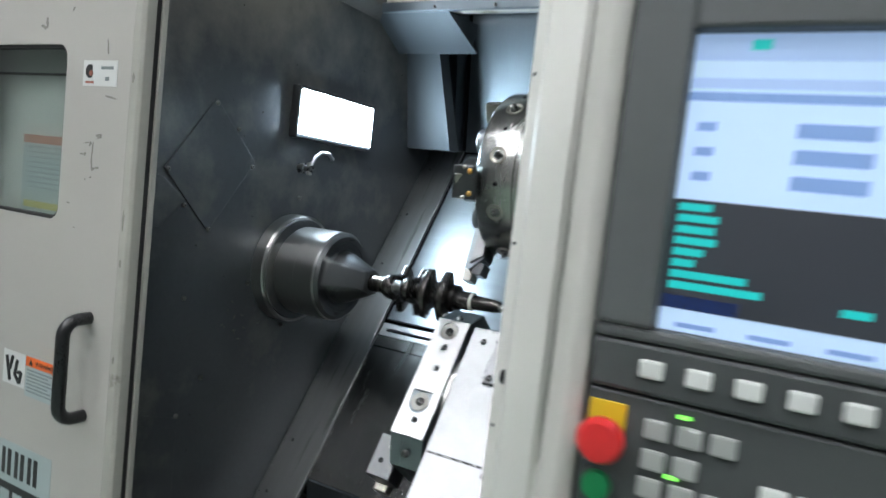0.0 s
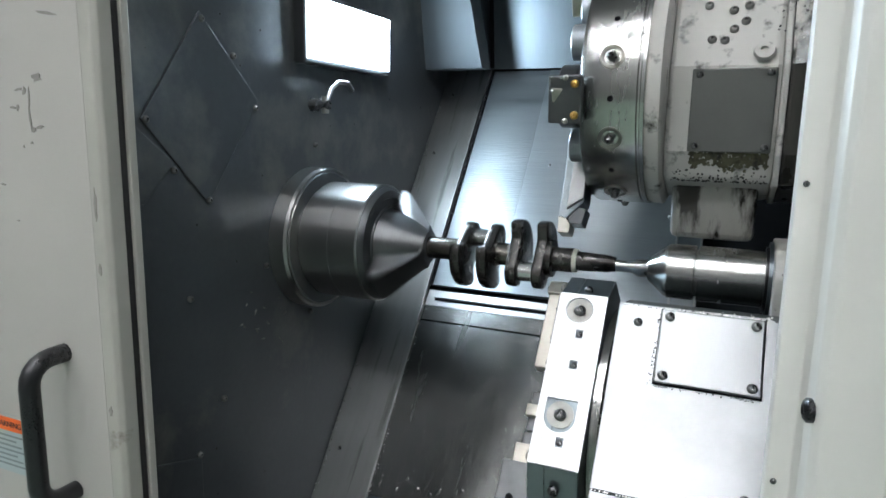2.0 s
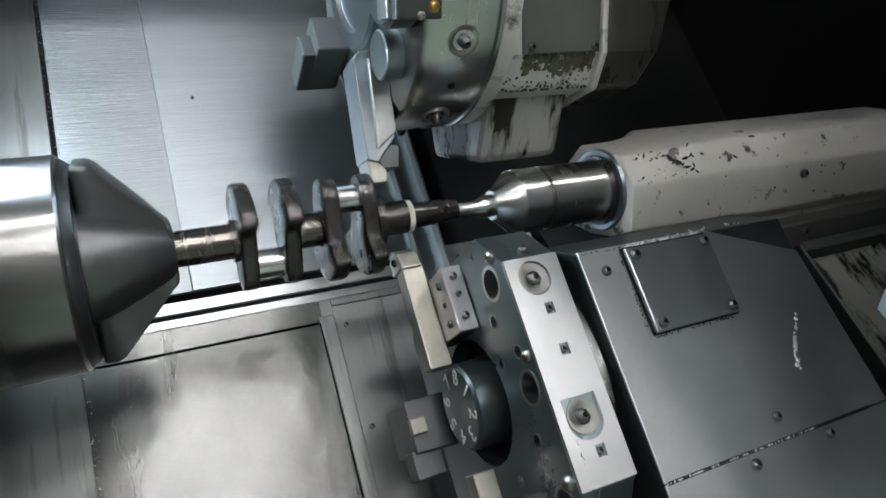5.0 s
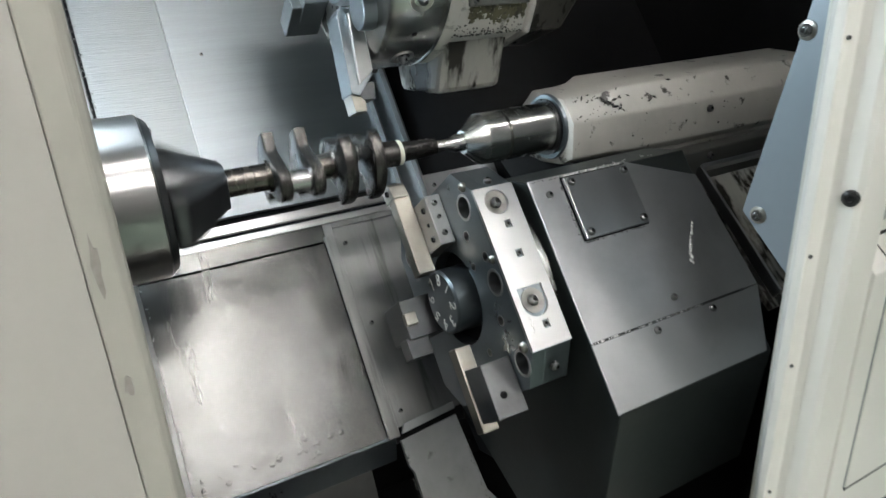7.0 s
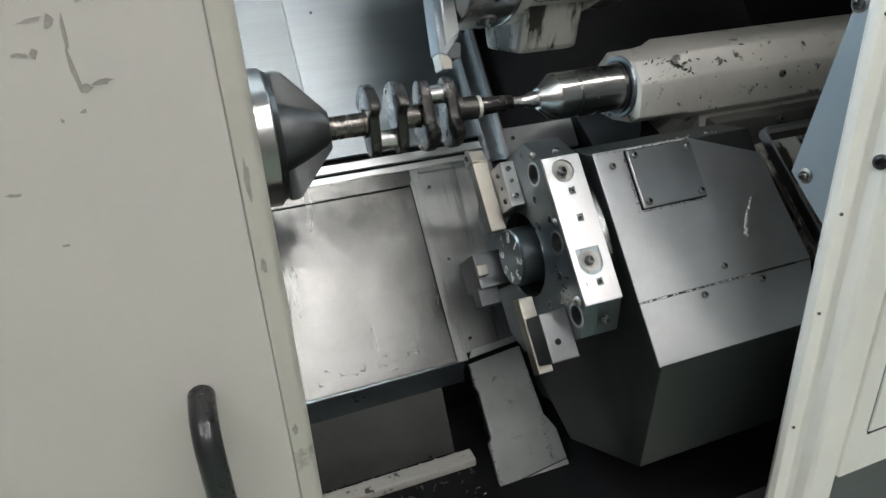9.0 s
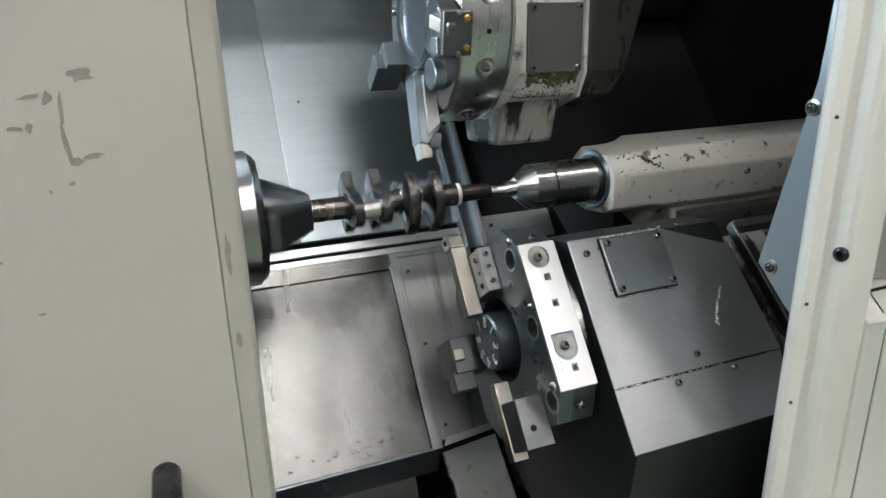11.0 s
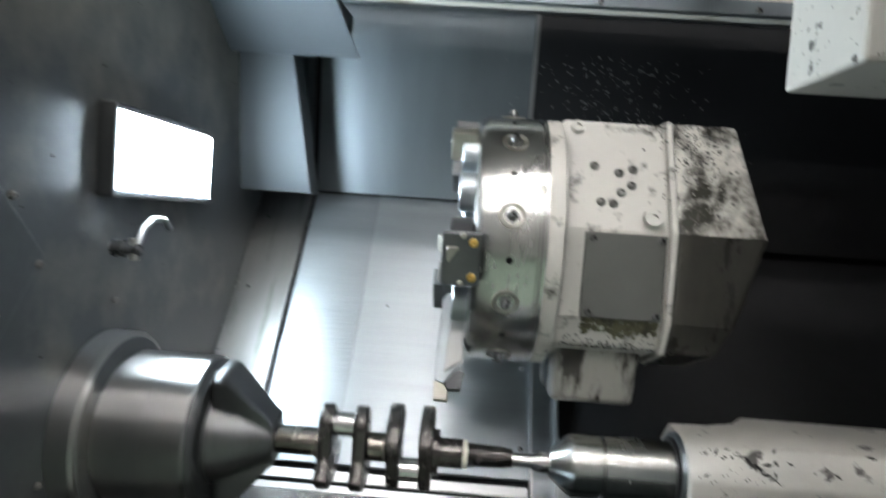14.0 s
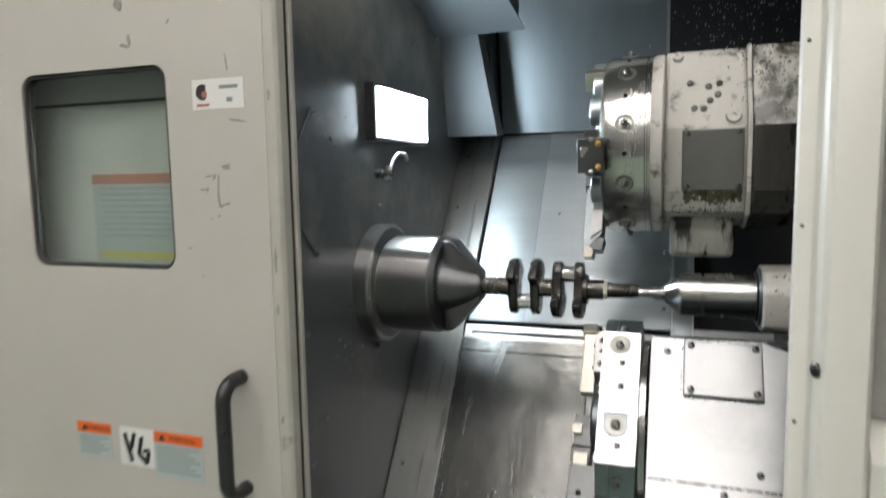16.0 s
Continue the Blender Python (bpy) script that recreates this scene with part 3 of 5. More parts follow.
cyl = thing("door_cylinder", (0.58, 0.42, 2.075), "long steel air cylinder with a chrome rod above the beam", "cylinder")
part("barrel", turned([(0, 0), (0, 0.026), (0.44, 0.026), (0.44, 0)], 24), BRASSCYL, cyl, smooth=True)
part("rod", turned([(-0.58, 0), (-0.58, 0.008), (0, 0.008), (0, 0)], 16), GROUND_ST, cyl, "chrome piston rod", True)
part("end_cap", box(-0.022, 0.012, -0.027, 0.027, -0.030, 0.029, 0.006), BRASSCYL, cyl)
part("clamp_ring", turned([(0.012, 0), (0.012, 0.029), (0.022, 0.029), (0.022, 0)], 24), BOLT, cyl, "dark clamp ring", True)
part("bracket", box(-0.02, 0.01, -0.03, 0.03, -0.07, -0.036, 0.002), BRASSCYL, cyl)
part("hose", pipe([(0.10, 0.05, 0.09), (0.16, 0.04, 0.12), (0.25, 0.05, 0.10), (0.5, 0.06, 0.09)], 0.006), PLASTIC, cyl, "black air hose", True)

# ---- work lamp ----
lamp = thing("work_lamp", (0, 0.125, 1.548), "glaring white square work lamp on the spindle wall", "lamp")
part("housing", box(0.0, 0.03, -0.182, 0.182, -0.074, 0.074, 0.004), HOLDER, lamp)
part("diffuser", box(0.0301, 0.036, -0.172, 0.172, -0.062, 0.062, 0.001), LAMPGLOW, lamp, "glowing white lamp glass")
nozzle = thing("coolant_nozzle", (0.0, 0.006, 1.391), "small steel coolant nozzle below the lamp", "nozzle")
part("valve", turned([(0, 0), (0, 0.014), (0.02, 0.014), (0.022, 0.01), (0.045, 0.01), (0.045, 0)], 16), BOLT, nozzle, smooth=True)
part("knob", rod((0.035, 0, -0.018), (0.035, 0, 0.018), 0.008), WASHER, nozzle, smooth=True)
part("tube", pipe([(0.04, 0.0, 0.01), (0.045, 0.01, 0.035), (0.05, 0.03, 0.05), (0.055, 0.06, 0.05), (0.055, 0.08, 0.035)], 0.005), GROUND_ST, nozzle, "bent bright tube", True)

# ---- chuck and crankshaft ----
AXIS = (0, 0, 1.1)
flange = thing("spindle_flange", AXIS, "wide steel spindle flange ring on the wall", "flange")
part("ring", turned([(0.0005, 0), (0.0005, 0.156), (0.036, 0.156), (0.041, 0.151), (0.041, 0)], 72), CHUCKST, flange, smooth=True)
part("ring_face", turned([(0.0411, 0), (0.0411, 0.146), (0.0435, 0.144), (0.0435, 0)], 72), WALLST, flange, "grey ring face", True)

chuck = thing("lathe_chuck", AXIS, "spinning turned steel lathe chuck with a dark driver cone", "chuck")
part("body", turned([(0.044, 0), (0.044, 0.116), (0.056, 0.116), (0.058, 0.1255), (0.120, 0.1255), (0.1205, 0.1248), (0.1215, 0.1248), (0.122, 0.1255), (0.184, 0.1255), (0.187, 0.1225), (0.187, 0.0)], 72), CHUCKST, chuck, smooth=True)
part("front_ring", turned([(0.1875, 0), (0.1875, 0.1215), (0.192, 0.1185), (0.198, 0.1130), (0.198, 0.098), (0.1955, 0.096), (0.1955, 0.080), (0.198, 0.078), (0.198, 0)], 72), CHUCKDK, chuck, "dark stepped front face", True)
part("driver_hub", turned([(0.198, 0), (0.198, 0.074), (0.214, 0.070), (0.284, 0.040), (0.293, 0.034), (0.293, 0)], 48), CHUCKDK, chuck, "grey conical driver hub", True)
jaw = prism([(0.1985, -0.116), (0.1985, 0.116), (0.216, 0.116), (0.224, 0.110), (0.286, 0.042), (0.2935, 0.034), (0.2935, -0.034), (0.286, -0.042), (0.224, -0.110), (0.216, -0.116)], -0.052, 0.052, "y")
for v in jaw.verts:
    # the clamp narrows to its ends and to its nose
    v.co.y *= 1.0 - 0.25 * abs(v.co.z) / 0.116 - (0.35 if v.co.x > 0.28 else 0.0)
part("clamp_jaw", bevel(jaw, 0.005, 3), CHUCKDK, chuck, "grey wedge-shaped clamp with two jaws", True)
for k in range(6):
    a = radians(60 * k)
    if k % 3:
        continue
    screw(chuck, (0.1978, 0.105 * math.cos(a), 0.105 * math.sin(a)), (1, 0, 0), 0.005)


def web(x0, x1, turn):
    """A crank web: a round counterweight opposite the pin and a lobe round the pin."""
    pts = arc(0, 0, 0.072, 205, 335, 14) + [(0.038, -0.012), (0.034, 0.012)] + arc(0, 0.036, 0.031, 0, 180, 10) + [(-0.034, 0.012), (-0.038, -0.012)]
    b = prism(pts, x0, x1, "x", 0.004)
    b.transform(Matrix.Rotation(radians(turn), 4, "X"))
    return b


crank = thing("crankshaft", AXIS, "dark forged two-throw crankshaft with bright machined pins", "crankshaft")
part("rear_journal", turned([(0.285, 0), (0.285, 0.0225), (0.360, 0.0225), (0.360, 0.027), (0.366, 0.027), (0.366, 0)], 32), OILED, crank, "machined journal", True)
part("web", web(0.366, 0.387, 0), FORGED, crank, smooth=True)
part("crankpin", turned([(0.387, 0), (0.387, 0.019), (0.421, 0.019), (0.421, 0)], 24, Matrix.Translation((0, 0, 0.036))), JOURNAL, crank, "bright crankpin", True)
part("web", web(0.421, 0.442, 0), FORGED, crank, smooth=True)
part("main_journal", turned([(0.442, 0), (0.442, 0.026), (0.445, 0.0225), (0.472, 0.0225), (0.475, 0.026), (0.475, 0)], 32), OILED, crank, "oiled main journal", True)
part("web", web(0.475, 0.497, 180), FORGED, crank, smooth=True)
part("crankpin", turned([(0.497, 0), (0.497, 0.019), (0.527, 0.019), (0.527, 0)], 24, Matrix.Translation((0, 0, -0.036))), JOURNAL, crank, "bright crankpin", True)
part("web", web(0.527, 0.548, 180), FORGED, crank, smooth=True)
part("shaft_end", turned([(0.548, 0), (0.548, 0.036), (0.558, 0.036), (0.5585, 0.0235), (0.596, 0.0235), (0.596, 0)], 32), FORGED, crank, smooth=True)
part("collar", turned([(0.5965, 0), (0.5965, 0.0225), (0.604, 0.0225), (0.604, 0)], 32), WHITERING, crank, "pale collar", True)
part("snout", turned([(0.6045, 0), (0.6045, 0.0185), (0.664, 0.0165), (0.668, 0.0145), (0.676, 0.0145), (0.676, 0)], 32), FORGED, crank, smooth=True)

# ---- tailstock ----
tail = thing("tailstock", (0, 0, 1.098), "worn white tailstock casting with a steel quill and live centre", "tailstock")
part("centre", turned([(0.672, 0), (0.676, 0.011), (0.706, 0.011), (0.716, 0.0165), (0.738, 0.0165), (0.740, 0)], 32), JOURNAL, tail, "bright live centre", True)
part("nose", turned([(0.735, 0), (0.735, 0.022), (0.738, 0.024), (0.764, 0.046), (0.770, 0.048), (0.770, 0)], 48), TURNED, tail, "bevelled nose", True)
part("quill_nose", turned([(0.7701, 0), (0.7701, 0.049), (0.813, 0.049), (0.815, 0.047), (0.815, 0)], 48), TURNED, tail, smooth=True)
part("quill", turned([(0.8151, 0), (0.8151, 0.042), (0.8195, 0.042), (0.820, 0.049), (0.925, 0.049), (0.925, 0)], 48), TURNED, tail, "oily steel quill", True)
part("seal", turned([(0.925, 0), (0.925, 0.056), (0.936, 0.056), (0.936, 0)], 40), PLASTIC, tail, "black quill seal", True)
NOSE = [(-0.079, -0.052), (-0.079, 0.018), (-0.046, 0.060), (0.055, 0.066), (0.092, 0.030), (0.092, -0.072), (0.02, -0.078), (-0.045, -0.070)]
BODY = [(-0.088, -0.056), (-0.088, 0.022), (-0.055, 0.070), (0.080, 0.078), (0.140, 0.040), (0.140, -0.200), (0.020, -0.200), (-0.058, -0.078)]
NECK = [(y * 0.6 + v * 0.4, z * 0.6 + w * 0.4) for (y, z), (v, w) in zip(NOSE, BODY)]
part("body", lofted([(0.936, NOSE), (1.000, [(y * 1.02, z * 1.02) for y, z in NOSE]), (1.045, NECK), (1.065, BODY), (1.70, BODY)], 0.005), CASTING, tail, "stained white casting with a stepped shoulder", True)
part("leg", prism([(1.10, -0.07), (1.70, -0.07), (1.70, -0.24), (1.13, -0.24), (1.115, -0.15)], -0.070, 0.04, "y", 0.006), CASTING, tail, "sloping cast leg")
part("nose_ring", turned([(0.930, 0.0), (0.930, 0.064), (0.9355, 0.066), (0.9358, 0.0)], 40), DARKST, tail, "dark ring round the quill", True)
part("side_cover", prism([(-0.101, -0.24), (-0.101, -0.085), (0.05, -0.06), (0.05, -0.24)], 1.12, 1.70, "x", 0.003), PLATEGREY, tail, "dark side cover")
part("foot", prism([(0.0, -0.05), (0.20, 0.0), (0.30, -0.12), (0.12, -0.24), (0.0, -0.20)], 1.00, 1.70), BLACK, tail)
for x, y, z in ((1.30, -0.089, 0.000), (1.14, -0.102, -0.10), (1.30, -0.102, -0.10), (1.125, -0.0712, -0.115)):
    screw(tail, (x, y, z), (0, -1, 0.2), 0.008)

# ---- upper turret ----
UC = Vector((0.66, 0.123, 1.424))
upper = thing("upper_turret", UC, "round steel tool turret on a chipped cream housing", "turret")
part("disc", turned([(-0.055, 0), (-0.055, 0.190), (-0.050, 0.209), (-0.040, 0.216), (0.045, 0.217), (0.047, 0.213), (0.050, 0.213), (0.052, 0.217), (0.058, 0.217), (0.058, 0)], 80), TURNED, upper, "turned steel tool disc", True)
part("hub", turned([(-0.068, 0), (-0.068, 0.070), (-0.075, 0.073), (-0.075, 0.095), (-0.070, 0.100), (-0.055, 0.100), (-0.055, 0)], 48), BACKST, upper, "blue-grey hub", True)
part("flange", turned([(0.0581, 0), (0.0581, 0.212), (0.066, 0.216), (0.082, 0.216), (0.086, 0.208), (0.086, 0)], 64), CHIPPED, upper, "chipped cream flange", True)


def station(k):
    """One tool station on the rim: a worn washer and its bolt."""
    a = radians(133 + 36 * k)
    d = Vector((0, math.cos(a), math.sin(a)))
    turn = Matrix.Translation(d * 0.2165 + Vector((0.003, 0, 0))) @ d.to_track_quat("X", "Z").to_matrix().to_4x4()
    w = part("clamp_washer", turned([(-0.002, 0), (-0.002, 0.021), (0.0015, 0.021), (0.002, 0.019), (-0.001, 0.012), (-0.001, 0)], 24), WASHER, upper, "worn clamp washer", True, turn)
    screw(w, (-0.001, 0, 0), (1, 0, 0), 0.0085, h=0.015, name="clamp_bolt")
    a2 = radians(133 + 36 * k + 18)
    e = Vector((0, math.cos(a2), math.sin(a2)))
    screw(upper, e * 0.2166 + Vector((0.003, 0, 0)), e, 0.005, HOLE, "coolant_hole", h=0.0015)


for k in range(10):
    station(k)
for k in range(10):
    a = radians(133 + 36 * k + 18)
    screw(upper, (-0.056, 0.165 * math.cos(a), 0.165 * math.sin(a)), (-1, 0, 0), 0.009, name="face_bolt")
    a = radians(133 + 36 * k + 4)
    screw(upper, (-0.056, 0.115 * math.cos(a), 0.115 * math.sin(a)), (-1, 0, 0), 0.006, name="face_bolt")


def face_block(angle, r0, r1, w, x0, material, name, label, parent):
    """A block on the turret's face, radial at the angle, from r0 to r1."""
    b = box(x0, -0.055, r0, r1, -w / 2, w / 2, 0.003)
    b.transform(Matrix.Rotation(radians(angle), 4, "X"))
    return part(name, b, material, parent, label)


def plug(angle, r=0.155):
    a = radians(angle)
    b = turned([(-0.055, 0), (-0.055, 0.032), (-0.078, 0.032), (-0.080, 0.030), (-0.080, 0)], 32, Matrix.Translation((0, r * math.cos(a), r * math.sin(a))))
    part("plug", b, BACKST, upper, "round steel bore plug", True)


for ang in (79, 115, 151, 223, 43):
    plug(ang)
# the boring head with brass screws
HA = radians(187)
HC = Vector((0, 0.166 * math.cos(HA), 0.166 * math.sin(HA)))
part("tool_holder", turned([(-0.055, 0), (-0.055, 0.052), (-0.058, 0.055), (-0.086, 0.055), (-0.089, 0.052), (-0.089, 0)], 40, Matrix.Translation(HC)), HOLDER, upper, "round dark tool holder", True)
part("holder_face", prism(arc(HC.y, HC.z, 0.050, 130, 330, 20), -0.0925, -0.0891, "x", 0.001), BACKST, upper, "bright cut-away face of the holder")
bar = box(-0.098, -0.040, 0.2185, 0.236, -0.040, 0.040, 0.003)
bar.transform(Matrix.Rotation(HA, 4, "X"))
part("clamp_bar", bar, HOLDER, upper, "dark clamp bar over the rim")
bit = box(-0.100, -0.066, -0.016, 0.040, -0.013, 0.013, 0.003)
bit.transform(Matrix.Translation(HC + Vector((0, -0.030, 0.012))) @ Matrix.Rotation(radians(20), 4, "X") @ Matrix.Rotation(radians(18), 4, "Z"))
part("tool_bit", bit, TOOLBAR, upper, "pale square tool bit")
bit = box(-0.102, -0.086, -0.014, 0.020, -0.016, 0.016, 0.002)
bit.transform(Matrix.Translation(HC + Vector((0, -0.034, -0.030))))
part("tool_bit", bit, BLOCKST, upper, "grey clamping piece")
for dz in (0.026, -0.026):
    at = Vector((-0.052, 0.2365 * math.cos(HA) - dz * math.sin(HA), 0.2365 * math.sin(HA) + dz * math.cos(HA)))
    screw(upper, at, (0, math.cos(HA), math.sin(HA)), 0.007, GOLD, "clamp_screw")
    screw(upper, at + Vector((-0.016, 0, 0.010 if dz < 0 else -0.010)), (0, math.cos(HA), math.sin(HA)), 0.005, WASHER, "clamp_screw")


def face_prism(pts, angle, w, material, name, label):
    """A plate on the turret's face, its outline in x and distance from the axis, radial at the angle."""
    b = prism([(x, r) for x, r in pts], -w / 2, w / 2, "y", 0.002)
    b.transform(Matrix.Rotation(radians(angle - 90), 4, "X"))
    return part(name, b, material, upper, label)


# the long turning tool that reaches down to the work
face_prism([(-0.0551, 0.120), (-0.088, 0.112), (-0.098, 0.124), (-0.101, 0.262), (-0.086, 0.268), (-0.072, 0.252), (-0.0551, 0.235)], 252, 0.056, BACKST, "tool_shank", "bright wedge-shaped tool holder")
face_prism([(-0.0551, 0.125), (-0.080, 0.125), (-0.086, 0.250), (-0.0551, 0.228)], 252, 0.072, BLOCKST, "tool_holder", "grey slab tool holder")
face_prism([(-0.086, 0.256), (-0.072, 0.240), (-0.050, 0.246), (-0.056, 0.276), (-0.080, 0.276)], 252, 0.046, HOLDER, "clamp", "dark tool clamp")
face_prism([(-0.102, 0.263), (-0.084, 0.268), (-0.076, 0.280), (-0.078, 0.296), (-0.100, 0.296)], 251, 0.044, TOOLBAR, "tool_tip", "pale tool tip")
# tools on the far side
face_block(60, 0.110, 0.240, 0.060, -0.100, HOLDER, "tool_holder", "dark tool holder", upper)
face_block(325, 0.120, 0.212, 0.060, -0.105, PANELDK, "tool_holder", "dark tool holder", upper)
face_block(322, 0.140, 0.232, 0.040, -0.125, PANELDK, "tool_bit", "black tool block", upper)
face_block(116, 0.150, 0.200, 0.026, -0.100, TOOLBAR, "tool_shank", "pale tool shank", upper)

# housing behind the disc, an eight-sided casting
SECT = [(-0.142, 0.032), (-0.142, -0.115), (-0.118, -0.168), (-0.02, -0.205), (0.15, -0.205), (0.20, -0.10), (0.20, 0.12), (0.15, 0.222), (-0.050, 0.222)]


def section(grow):
    return [(0.03 + (y - 0.03) * grow, z * grow) for y, z in SECT]


part("housing", prism(section(0.97), 0.0861, 0.262, "x", 0.008), CHIPPED, upper, "chipped cream housing")
plate = part("cover_plate", box(0.125, 0.255, -0.144, -0.136, -0.112, 0.026, 0.002), PLATEGREY, upper, "grey cover plate")
for x, z in ((0.137, 0.016), (0.245, 0.018), (0.137, -0.102), (0.245, -0.103)):
    screw(plate, (x, -0.144, z), (0, -1, 0), 0.006)
part("ring_seam", prism(section(1.0), 0.262, 0.272, "x", 0.003), CHIPPED, upper)
rear = prism(section(0.985), 0.272, 0.418, "x", 0.006)
for v in rear.verts:
    if v.co.x > 0.40:
        v.co.x -= 0.17 * v.co.z if v.co.z > 0 else -0.40 * v.co.z
rear_ob = part("rear_casting", rear, WETSHADE, upper, "oily rear casting with smeared lit upper sides, shaded lower sides and a pointed end")
rear_ob.data.materials.append(SMEARLIT)
# upward faces get the lit tone, all others keep the shaded one
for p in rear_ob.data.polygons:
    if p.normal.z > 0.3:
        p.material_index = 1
for x, z, y in ((0.150, 0.075, 0), (0.170, 0.073, 0), (0.183, 0.092, 0), (0.200, 0.105, 0), (0.180, 0.125, 0), (0.203, 0.132, 0), (0.140, 0.135, 0), (0.237, 0.052, 0)):
    screw(upper, (x, -0.1375 + (z - 0.031) * 0.484, z), (0, -0.900, 0.436), 0.0075, POCKET)
part("boss", turned([(0, 0), (0, 0.013), (0.010, 0.011), (0.010, 0.005), (0.004, 0.005), (0.004, 0)], 24, Matrix.Translation((0.112, -0.054, 0.200)) @ Vector((0, -0.900, 0.436)).to_track_quat("X", "Z").to_matrix().to_4x4()), CHIPPED, upper, smooth=True)
part("boss", turned([(0, 0), (0, 0.017), (0.006, 0.015), (0.006, 0.006), (0.002, 0.006), (0.002, 0)], 24, Matrix.Translation((0.232, -0.1345, 0.052)) @ Vector((0, -0.900, 0.436)).to_track_quat("X", "Z").to_matrix().to_4x4()), CHIPPED, upper, smooth=True)
part("lower_casting", prism([(-0.095, -0.14), (-0.05, -0.275), (0.12, -0.285), (0.16, -0.14)], 0.10, 0.245, "x", 0.012), OILCAST, upper, "oil-stained lower bracket")
part("slide", prism([(0.12, -0.15), (0.19, 0.10), (0.62, 0.22), (0.62, -0.05), (0.25, -0.22)], 0.27, 0.40, "x", 0.01), BLACK, upper, "black turret slide")

# ---- lower turret ----
LC = Vector((0.664, -0.156, 0.872))
lower = thing("lower_turret", LC, "square-faced steel tool turret with chamfered corners and eight stations", "turret")
E1, E2 = Vector((0, -math.sin(SLOPE), math.cos(SLOPE))), Vector((0, math.cos(SLOPE), math.sin(SLOPE)))


def lt(x, a, b):
    """A place on the lower turret: x along the spindle, a out of the bright flat, b up along it."""
    return Vector((x, 0, 0)) + E1 * a + E2 * b


LM = Matrix(((1, 0, 0, 0), (0, E1.y, E2.y, 0), (0, E1.z, E2.z, 0), (0, 0, 0, 1)))


def lt_box(x0, x1, a0, a1, b0, b1, material, name, label="", r=0.002, parent=None):
    bm = box(x0, x1, a0, a1, b0, b1, r)
    bm.transform(LM)
    return part(name, bm, material, parent or lower, label)


H, C = 0.185, 0.050
sq = [(H, H - C), (H - C, H), (-H + C, H), (-H, H - C), (-H, -H + C), (-H + C, -H), (H - C, -H), (H, -H + C)]
F = H - 0.004
bm = prism([(min(a, F), b) for a, b in sq], -0.012, 0.038, "x", 0.002)
bm.transform(LM)
part("disc", bm, DARKST, lower, "blue-grey tool disc")
POCKETS = [[(-0.025, -0.036), (0.021, -0.036), (0.021, -0.059)] + arc(-0.002, -0.062, 0.0235, 0, -180, 14)[1:-1] + [(-0.025, -0.059)]]
POCKETS += [[(x - 0.006, b - 0.007), (x + 0.006, b - 0.007), (x + 0.006, b + 0.007), (x - 0.006, b + 0.007)] for x, b in ((0.004, 0.068), (0.004, 0.018), (0.004, -0.099))]
POCKETS += [arc(-0.002, 0.107, 0.0215, 0, 345, 23)]
E0 = H - C - 0.001
bm = pierced([(-0.0362, -E0), (0.0378, -E0), (0.0378, E0), (-0.0362, E0)], POCKETS, H + 0.0003, H - 0.0060)
bm.transform(LM)
part("bright_flat", bm, GROUND_ST, lower, "bright ground flat with milled pockets")
BORES = [(0.140, 0.122, 0.022), (0.150, -0.012, 0.022), (0.143, -0.144, 0.022), (-0.012, 0.150, 0.020), (-0.14, 0.122, 0.02)]
SMALL = [(0.115, 0.080, 0.009), (0.10, 0.03, 0.007), (0.125, -0.07, 0.009), (0.150, 0.032, 0.009), (0.05, -0.11, 0.007)]
bm = pierced([(min(a, F), b) for a, b in sq], [arc(a, b, r, 0, 345, 23) for a, b, r in BORES] + [arc(a, b, r, 0, 330, 11) for a, b, r in SMALL] + [arc(0, 0, 0.086, 0, 352, 44)], -0.036, -0.0121)
bm.transform(LM @ Matrix(((0, 1, 0, 0), (1, 0, 0, 0), (0, 0, 1, 0), (0, 0, 0, 1))))
part("face", bm, DARKST, lower, "blue-grey face plate with bored stations")
bm = turned([(0.0381, 0), (0.0381, 0.178), (0.040, 0.181), (0.052, 0.181), (0.055, 0.177), (0.055, 0)], 64)
part("rear_ring", bm, TURNED, lower, "steel ring", True)
part("hub_recess", turned([(-0.0125, 0), (-0.0125, 0.0855), (-0.0122, 0.0855), (-0.0122, 0)], 48), HOLE, lower, "dark recess", True)
hub = part("hub", turned([(-0.0126, 0), (-0.0126, 0.058), (-0.062, 0.058), (-0.066, 0.054), (-0.066, 0.0)], 48), DARKST, lower, "black numbered hub", True)
for i in range(8):
    ang = radians(120 + 45 * i)
    cu = bpy.data.curves.new("numeral", "FONT")
    cu.body, cu.size, cu.align_x, cu.align_y, cu.extrude = str(i + 1), 0.031, "CENTER", "CENTER", 0.0004
    tmp = bpy.data.objects.new("numeral", cu)
    scene.collection.objects.link(tmp)
    me = bpy.data.meshes.new_from_object(tmp.evaluated_get(bpy.context.evaluated_depsgraph_get()))
    bpy.data.objects.remove(tmp)
    me.materials.append(LABELW)
    ob = new("numeral", me)
    ob.parent = hub
    d, xa = Vector((0, math.cos(ang), math.sin(ang))), Vector((0, -math.sin(ang), math.cos(ang)))
    ob.matrix_basis = Matrix.Translation(d * 0.040 + Vector((-0.0665, 0, 0))) @ Matrix((xa, d, xa.cross(d))).transposed().to_4x4()


